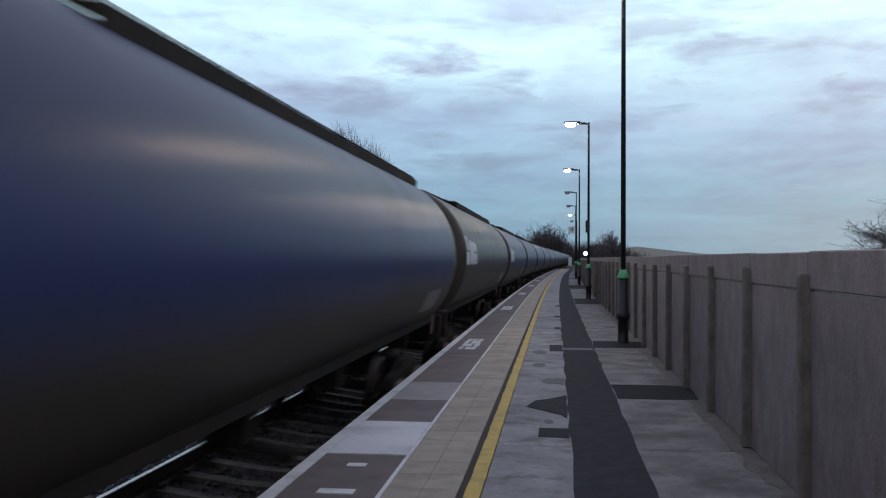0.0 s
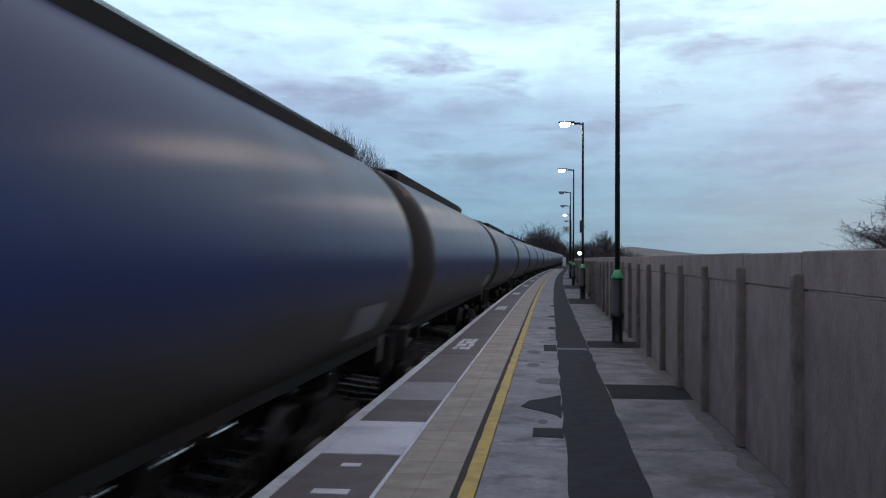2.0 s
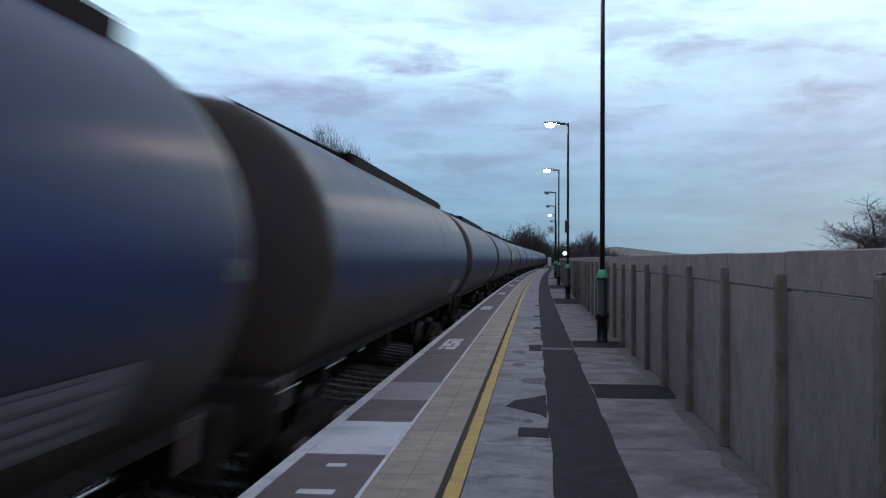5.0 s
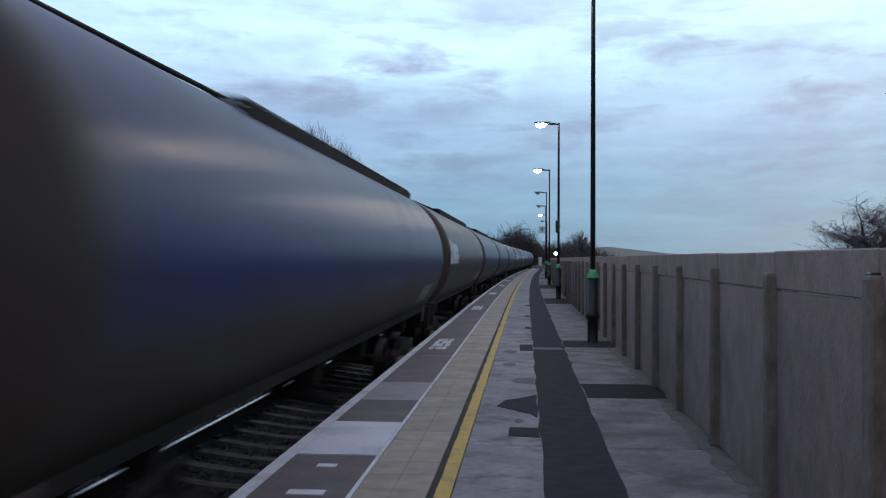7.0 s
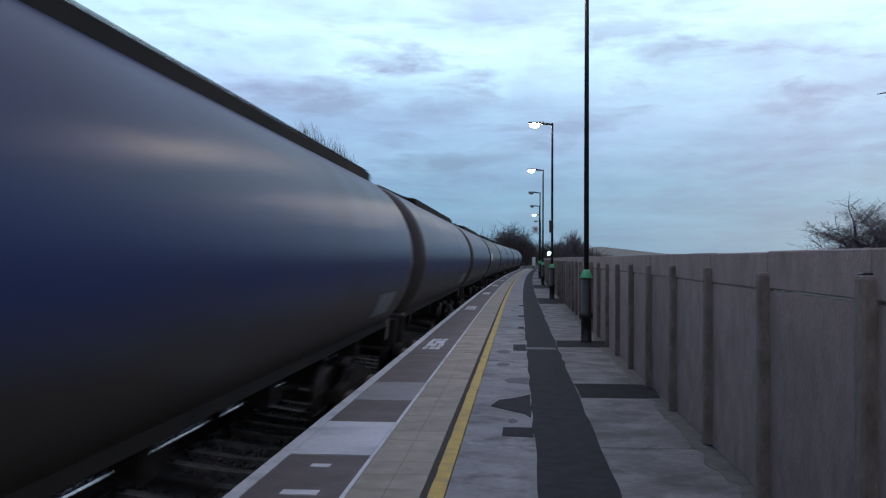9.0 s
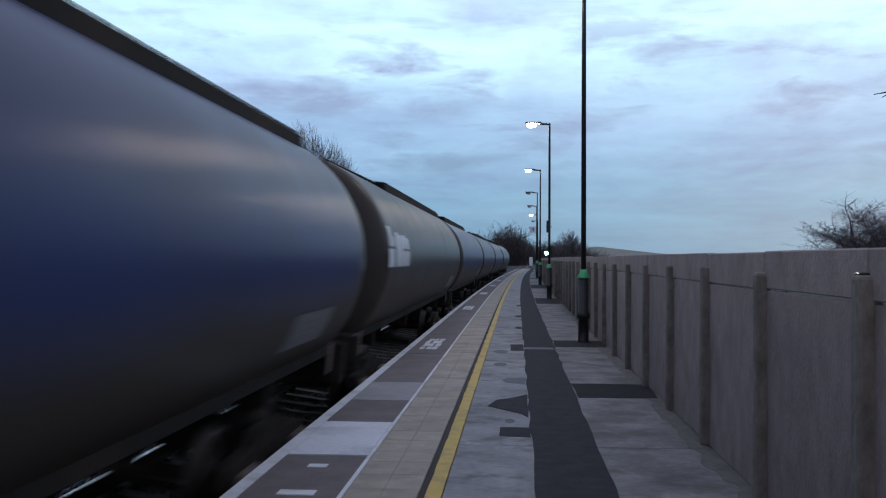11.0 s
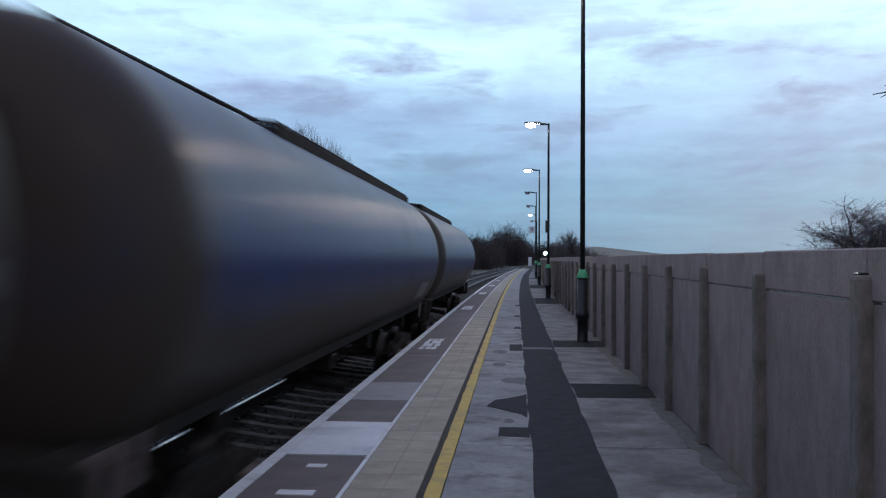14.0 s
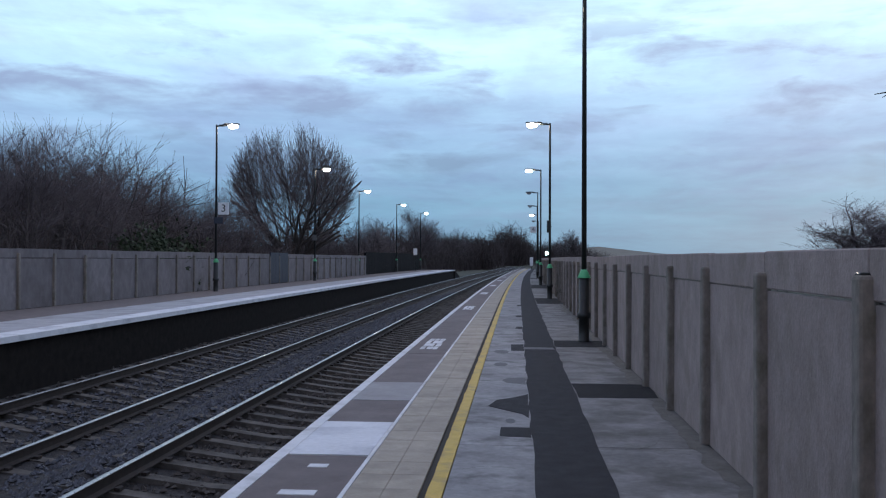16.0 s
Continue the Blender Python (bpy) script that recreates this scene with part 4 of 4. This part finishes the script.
def grow(rng, limbs, twigs, p, way, length, radius, level, spread, lift, deep):
    """One branch in three bowed pieces, with side branches; fine ones go to the twigs."""
    out = limbs if level < 2 else twigs
    n = 4 if level < 3 else 2
    q = p
    for i in range(n):
        way = (way + Vector((rng.uniform(-1, 1), rng.uniform(-1, 1), rng.uniform(-0.6, 1) * lift)) * 0.16).normalized()
        r0, r1 = radius * (1 - 0.55 * i / n), radius * (1 - 0.55 * (i + 1) / n)
        e = q + way * (length / n)
        stick(*out, q, e, r0, r1, 7 if level == 0 else 5 if level == 1 else 3)
        q = e
        if level < deep and (i > 0 or level > 0):
            for _ in range(2 if level < 2 else rng.choice((2, 3))):
                side = Vector((rng.gauss(0, 1), rng.gauss(0, 1), rng.gauss(0.25 * lift, 0.6)))
                w = (way + side.normalized() * spread).normalized()
                grow(rng, limbs, twigs, q, w, length * rng.uniform(0.42, 0.72), max(r1 * 0.62, 0.006), level + 1, spread, lift, deep)
    if level < deep:
        grow(rng, limbs, twigs, q, way, length * 0.62, max(radius * 0.42, 0.006), level + 1, spread, lift, deep)


def tree(name, x, y, height, seed, stems=1, spread=0.75, lift=0.7, deep=4, thick=0.16, label="", width=1.0, z=-1.45, lean=(0, 0), group=""):
    rng = random.Random(seed)
    limbs, twigs = ([], []), ([], [])
    for k in range(stems):
        w = Vector((rng.gauss(0, 0.22) * (stems > 1) + lean[0], rng.gauss(0, 0.22) * (stems > 1) + lean[1], 1)).normalized()
        p = Vector((rng.gauss(0, 0.3) * (stems > 1), rng.gauss(0, 0.3) * (stems > 1), 0))
        grow(rng, limbs, twigs, p, w, 3.0, thick, 0, spread, lift, deep)
    allv = limbs[0] + twigs[0]
    s = height / max(v.z for v in allv)
    rad = max(math.hypot(v.x, v.y) for v in allv) or 1
    k = s * width
    t = thing(name, label, "tree" if name == "tree" else "shrub", group, at=pose(x, y, z))
    for nm, (vs, fs), mat in (("trunk", limbs, M["bark"]), ("crown", twigs, M["twig"])):
        me = bpy.data.meshes.new(nm)
        me.from_pydata([(v.x * k, v.y * k, v.z * s) for v in vs], [], fs)
        shared(nm, me, mat, t)
    return t


def fan_tree(x, y, height, radius, seed, label):
    """A tree of many upright limbs that fan out from a short bole into a round crown of fine twigs."""
    rng = random.Random(seed)
    limbs, twigs = ([], []), ([], [])
    mid = Vector((0, 0, height - radius))

    root = Vector((0, 0, height - 1.9 * radius))

    def shoot(p, way, r, level):
        length = (1.5, 1.25, 1.0, 0.75, 0.5)[level]
        q = p
        for i in range(3):
            pull = (q - root + Vector((0, 0, 0.8))).normalized()
            way = (way * 1.5 + pull * 0.4 + Vector((rng.gauss(0, 0.24), rng.gauss(0, 0.24), rng.gauss(0.03, 0.2)))).normalized()
            e = q + way * length * rng.uniform(0.7, 1.2)
            if (e - mid).length > radius * (1.0 + rng.gauss(0, 0.06)) and level > 0:
                return
            stick(*(limbs if level < 2 else twigs), q, e, r, r * 0.8, 5 if level < 2 else 3)
            r, q = r * 0.8, e
            if level < 4:
                for _ in range(2):
                    w = (way + Vector((rng.gauss(0, 0.6), rng.gauss(0, 0.6), rng.gauss(0.08, 0.4)))).normalized()
                    shoot(q, w, max(r * 0.60, 0.011), level + 1)
        if level < 4:
            shoot(q, way, r, level + 1)

    for k in range(13):
        a = k * 2.4 + rng.uniform(-0.4, 0.4)
        d = rng.uniform(0.0, 0.9)
        base = Vector((d * math.cos(a), d * math.sin(a), 0.0))
        wide = rng.uniform(0.05, 0.75)
        stick(*limbs, base, base * 1.3 + Vector((0, 0, 2.6)), 0.24, 0.19, 7)
        shoot(base * 1.3 + Vector((0, 0, 2.5)), Vector((wide * math.cos(a), wide * math.sin(a), 1)).normalized(), rng.uniform(0.13, 0.21), 0)
    t = thing("tree", label, "tree", at=pose(x, y, -1.45))
    for nm, (vs, fs), mat in (("trunk", limbs, M["bark"]), ("crown", twigs, M["twig"])):
        me = bpy.data.meshes.new(nm)
        me.from_pydata([tuple(v) for v in vs], [], fs)
        shared(nm, me, mat, t)
    return t


fan_tree(-16.6, 68, 13.1, 4.8, 3, "bare leafless tree with a rounded twiggy crown")
tree("tree", -15.5, 150, 12.0, 8, stems=2, spread=0.8, lift=0.2, label="bare weeping tree behind the far platform")
for i, (x, y, h) in enumerate(((-22, 38, 9.2), (-20, 41, 9.6), (-24, 43, 9.6), (-19.5, 46, 9.2), (-22.5, 50, 9.0), (-19, 52, 8.0),
                               (-21.5, 57, 8.4), (-18.5, 60, 7.2), (-24, 60, 8.6), (-26.5, 38, 9.2), (-18, 37, 7.6), (-27, 47, 10.0), (-21, 35, 8.6))):
    tree("shrub", x, y, h, 20 + i, stems=6, spread=1.0, lift=0.25, deep=3, thick=0.06, label="tall bare leafless thicket behind the concrete wall", group="thicket")
for i, (x, y, h) in enumerate(((-19, 100, 7.6), (-16.5, 108, 8.2), (-18, 118, 8.0), (-20, 128, 9.0), (-15, 215, 10.5), (-22, 86, 7.5), (-24, 78, 7.5))):
    tree("shrub", x, y, h, 50 + i, stems=3, spread=0.75, lift=0.4, deep=3, thick=0.10, label="bare leafless shrub behind the far platform", group="thicket")
tree("tree", 21.5, 58, 7.2, 71, stems=4, spread=1.1, lift=0.0, deep=4, thick=0.2, label="low spreading bare tree beyond the wall", width=1.7)
tree("shrub", 17.2, 62, 3.4, 72, stems=4, spread=0.8, deep=3, thick=0.05, label="low bare bush beyond the wall")
tree("tree", 19.5, 295, 12.5, 73, stems=2, spread=0.8, deep=3, thick=0.3, label="distant bare tree beyond the line")
tree("tree", 14.0, 290, 9.5, 74, stems=2, spread=0.8, deep=3, thick=0.3, label="distant bare tree beyond the line")
# a tree beside the path whose one long bough reaches out
t = thing("tree", "bare tree with one long thin bough beyond the wall", "tree", at=pose(15.5, 25, -1.45))
limbs, twigs = ([], []), ([], [])
rng = random.Random(5)
bough = [(0, 0, 0), (-0.1, 0, 3.5), (-0.6, 0.1, 6.0), (-2.2, 0, 7.3), (-4.2, 0, 7.45), (-5.4, 0, 7.42), (-6.2, 0, 7.28)]
for i, (a, b) in enumerate(zip(bough, bough[1:])):
    stick(*limbs, Vector(a), Vector(b), 0.16 - 0.025 * i, 0.16 - 0.025 * (i + 1) + 0.002, 6)
for a, b in (((-5.4, 0, 7.42), (-5.9, 0, 7.52)), ((-5.7, 0, 7.36), (-6.0, 0, 7.20)), ((-0.1, 0, 3.5), (0.8, 0, 6.5)), ((0.8, 0, 6.5), (1.6, 0.5, 8.5))):
    stick(*twigs, Vector(a), Vector(b), 0.025, 0.008, 4)
for nm, (vs, fs), mat in (("trunk", limbs, M["bark"]), ("crown", twigs, M["twig"])):
    me = bpy.data.meshes.new(nm)
    me.from_pydata([tuple(v) for v in vs], [], fs)
    shared(nm, me, mat, t)


def brush(name, label, spots, mat, seed, sticks=26, leaf=0.0):
    """Dense undergrowth: countless crossed stems with short side shoots, on the given mounds (x, y, radius, height)."""
    rng = random.Random(seed)
    vs, fs = [], []
    for x, y, r, h in spots:
        for _ in range(sticks):
            a, d = rng.uniform(0, 6.283), r * math.sqrt(rng.random())
            p = Vector((x + d * math.cos(a), y + d * math.sin(a), ground_z(x, y)))
            top = h * (1 - 0.45 * (d / r) ** 2) * rng.uniform(0.65, 1.05)
            q = p + Vector((rng.gauss(0, 0.12) * h, rng.gauss(0, 0.12) * h, top))
            w = 0.008 * h if not leaf else 0.02
            stick(vs, fs, p, q, w, w * 0.35, 3)
            for _ in range(7):
                f = rng.uniform(0.25, 1)
                s = p.lerp(q, f)
                e = s + Vector((rng.gauss(0, 0.13) * h, rng.gauss(0, 0.13) * h, rng.uniform(0.0, 0.22) * h))
                stick(vs, fs, s, e, w * 0.45, w * 0.2, 3)
                if leaf:
                    for _ in range(6):
                        c = s.lerp(e, rng.random()) + Vector((rng.gauss(0, 0.15), rng.gauss(0, 0.15), rng.gauss(0, 0.15)))
                        u = Vector((rng.gauss(0, 1), rng.gauss(0, 1), rng.gauss(0, 1))).normalized() * leaf
                        v = u.cross(Vector((rng.gauss(0, 1), rng.gauss(0, 1), 1))).normalized() * leaf * 0.6
                        k = len(vs)
                        vs += [c + u, c + v, c - u, c - v]
                        fs.append((k, k + 1, k + 2, k + 3))
    me = bpy.data.meshes.new(name)
    me.from_pydata([tuple(v) for v in vs], [], fs)
    ob = shared(name, me, mat)
    return tagged(ob, label, "undergrowth", kind="stuff")


rng = random.Random(9)
brush("undergrowth", "dense dark winter scrub behind the far wall",
      [(rng.uniform(-27, -15.5), rng.uniform(26, 105), rng.uniform(1.5, 2.6), rng.uniform(3.0, 5.4)) for _ in range(200)]
      + [(rng.uniform(-28, -20), rng.uniform(34, 58), rng.uniform(2.0, 3.0), rng.uniform(5.5, 8.2)) for _ in range(40)], M["scrub"], 1, 34)
brush("evergreen_bush", "dark green ivy-covered bush behind the far wall",
      [(-14.8, 35.5, 1.2, 4.1), (-14.8, 37.5, 1.2, 4.4), (-14.9, 39.5, 1.0, 3.9)], M["ivy"], 2, 60, 0.11)
brush("far_wood", "distant brown winter woodland along the line",
      [(-26 + rng.uniform(-10, 8) + 0.035 * max(0, y - 160), y, rng.uniform(4, 8), rng.uniform(7, 9.5)) for y in [rng.uniform(130, 330) for _ in range(120)]]
      + [(rng.uniform(-60, 24), rng.uniform(330, 420), rng.uniform(5, 9), rng.uniform(7, 10)) for _ in range(90)]
      + [(rng.uniform(-5, 1), rng.uniform(300, 330), rng.uniform(5, 8), rng.uniform(12, 13.5)) for _ in range(14)]
      + [(rng.uniform(-27, -7), rng.uniform(235, 290), rng.uniform(4, 6), rng.uniform(8.5, 10.2)) for _ in range(46)]
      + [(rng.uniform(12, 22), rng.uniform(190, 330), rng.uniform(3, 5), rng.uniform(4, 6)) for _ in range(40)], M["scrub"], 3, 36)
brush("hedge", "low distant hedge line beyond the wall",
      [(x, 330 + rng.uniform(-12, 12), 3.5, rng.uniform(2.0, 4.0)) for x in [rng.uniform(50, 150) for _ in range(70)]], M["scrub"], 4, 18)
# far rise of stubble field
bm = bmesh.new()
fx, fy = steps(-40, 900, 60), [420, 520, 620, 720, 820, 900]
rows = []
for j, y in enumerate(fy):
    rows.append([bm.verts.new((x, y, -1.0 + (j / 5) * (5.5 + 9.0 * math.exp(-((x - 75) / 55) ** 2)) )) for x in fx])
for a, b in zip(rows, rows[1:]):
    for i in range(len(fx) - 1):
        bm.faces.new((a[i], a[i + 1], b[i + 1], b[i])).smooth = True
tagged(part("hillside", bm, M["field"]), "pale distant stubble field on a rise", "field", kind="structure")

# ---------------------------------------------------------------- small repeated pieces
# concrete sleepers, lying in the cant
bm = bmesh.new()
secs = [(-1.29, 0.11, 0.0), (-0.95, 0.11, 0.0), (-0.5, 0.10, -0.012), (0.0, 0.10, -0.03), (0.5, 0.10, -0.012), (0.95, 0.11, 0.0), (1.29, 0.11, 0.0)]
rings = [[bm.verts.new(c) for c in ((x, -w - 0.025, -0.2), (x, -w, z), (x, w, z), (x, w + 0.025, -0.2))] for x, w, z in secs]
for a, b in zip(rings, rings[1:]):
    for i in range(3):
        bm.faces.new((a[i], a[i + 1], b[i + 1], b[i]))
bm.faces.new(rings[0]), bm.faces.new(rings[-1])
bmesh.ops.recalc_face_normals(bm, faces=bm.faces[:])
sleeper_me = bpy.data.meshes.new("sleeper")
bm.to_mesh(sleeper_me), bm.free()
bm = bmesh.new()
for s in (-1, 1):
    for k in (-1, 1):
        x = s * 0.7525 + k * 0.11
        box(bm, x - 0.03, x + 0.03, -0.05, 0.05, 0.0, 0.035)
clip_me = bpy.data.meshes.new("rail_clip")
bm.to_mesh(clip_me), bm.free()
LEAN = math.degrees(math.atan(CANT / 1.505))
for parent, centre, y0, y1, lean in ((near_track, NEAR, -6, 190, LEAN), (far_track, FAR, 6, 190, math.degrees(math.atan(FAR_CANT / 1.505)))):
    for i, y in enumerate(steps(y0, y1, 0.70)):
        m = on_line(centre, y, (LOW + HIGH) / 2 - 0.163) @ pose(0, 0, random.uniform(-0.008, 0.004), 0, lean, random.uniform(-0.5, 0.5))
        ob = shared("sleeper", sleeper_me, M["sleeper"], parent)
        ob.matrix_basis = m
        if y < 40:
            c = shared("rail_clip", clip_me, M["rail"], ob)

# loose ballast stones
def stones(name, label, beds, mat, seed):
    """Broken stones on beds (from, to, how many, height at a given offset)."""
    rng = np.random.RandomState(seed)
    vs, fs = [], []
    for lo, hi, n, height in beds:
        for _ in range(n):
            x, y = lo + (hi - lo) * rng.rand(), 3 + 62 * rng.rand() ** 1.7
            z, r = height(x), 0.022 + 0.03 * rng.rand()
            k = len(vs)
            for d in ((1, 0, 0), (-1, 0, 0), (0, 1, 0), (0, -1, 0), (0, 0, 1), (0, 0, -1)):
                j = r * (0.6 + 0.8 * rng.rand(3))
                q = 0.5 * r * (rng.rand(3) - 0.5)
                vs.append((x + bend(y) + d[0] * j[0] + q[0], y + d[1] * j[1] + q[1], z + d[2] * j[2] * 0.8 + q[2]))
            fs += [(k + a, k + b, k + c) for a in (0, 1) for b in (2, 3) for c in (4, 5)]
    me = bpy.data.meshes.new(name)
    me.from_pydata(vs, [], fs)
    return tagged(shared(name, me, mat), label, "ballast", kind="stuff")


stones("ballast_stones", "loose blue-grey ballast stones between the tracks",
       [(-6.0, -4.42, 9000, lambda x: min(-0.87, max(-1.12, -1.09 + (x + 5.4) * 0.38))), (-7.6, -6.3, 4200, lambda x: -1.00 - (x + 7.05) * 0.1)], M["stone"], 4)
stones("brown_stones", "dirty brown ballast stones between the sleepers",
       [(-4.15, -2.1, 8000, lambda x: -1.05 - (x + 3.5) * 0.1), (-8.6, -7.9, 1500, lambda x: -0.90 - (x + 8.2) * 0.1)], M["stone_brown"], 6)

# buff tiles of the warning strip
bm = bmesh.new()
for x in (-0.1165, 0.1165):
    box(bm, x - 0.1155, x + 0.1155, -0.199, 0.199, -0.02, 0.0, 0.003)
tile_me = bpy.data.meshes.new("tile")
bm.to_mesh(tile_me), bm.free()
for i in range(300):
    y = -1.4 + i * 0.4
    ob = shared("tile", tile_me, M["tile"], near_platform)
    ob.matrix_basis = on_line(-0.855, y, 0.002 + random.uniform(-0.002, 0.002)) @ pose(0, 0, 0, random.uniform(-0.3, 0.3), random.uniform(-0.2, 0.2), 0)
bands("near_tiles", -1.088, -0.622, -0.02, 0.002, -14, -1.61, M["tile"], near_platform, "buff warning strip")
bands("far_tiles", -1.088, -0.622, -0.02, 0.002, -1.4 + 299.5 * 0.4 + 0.01, P_END, M["tile"], near_platform, "buff warning strip")


motions()
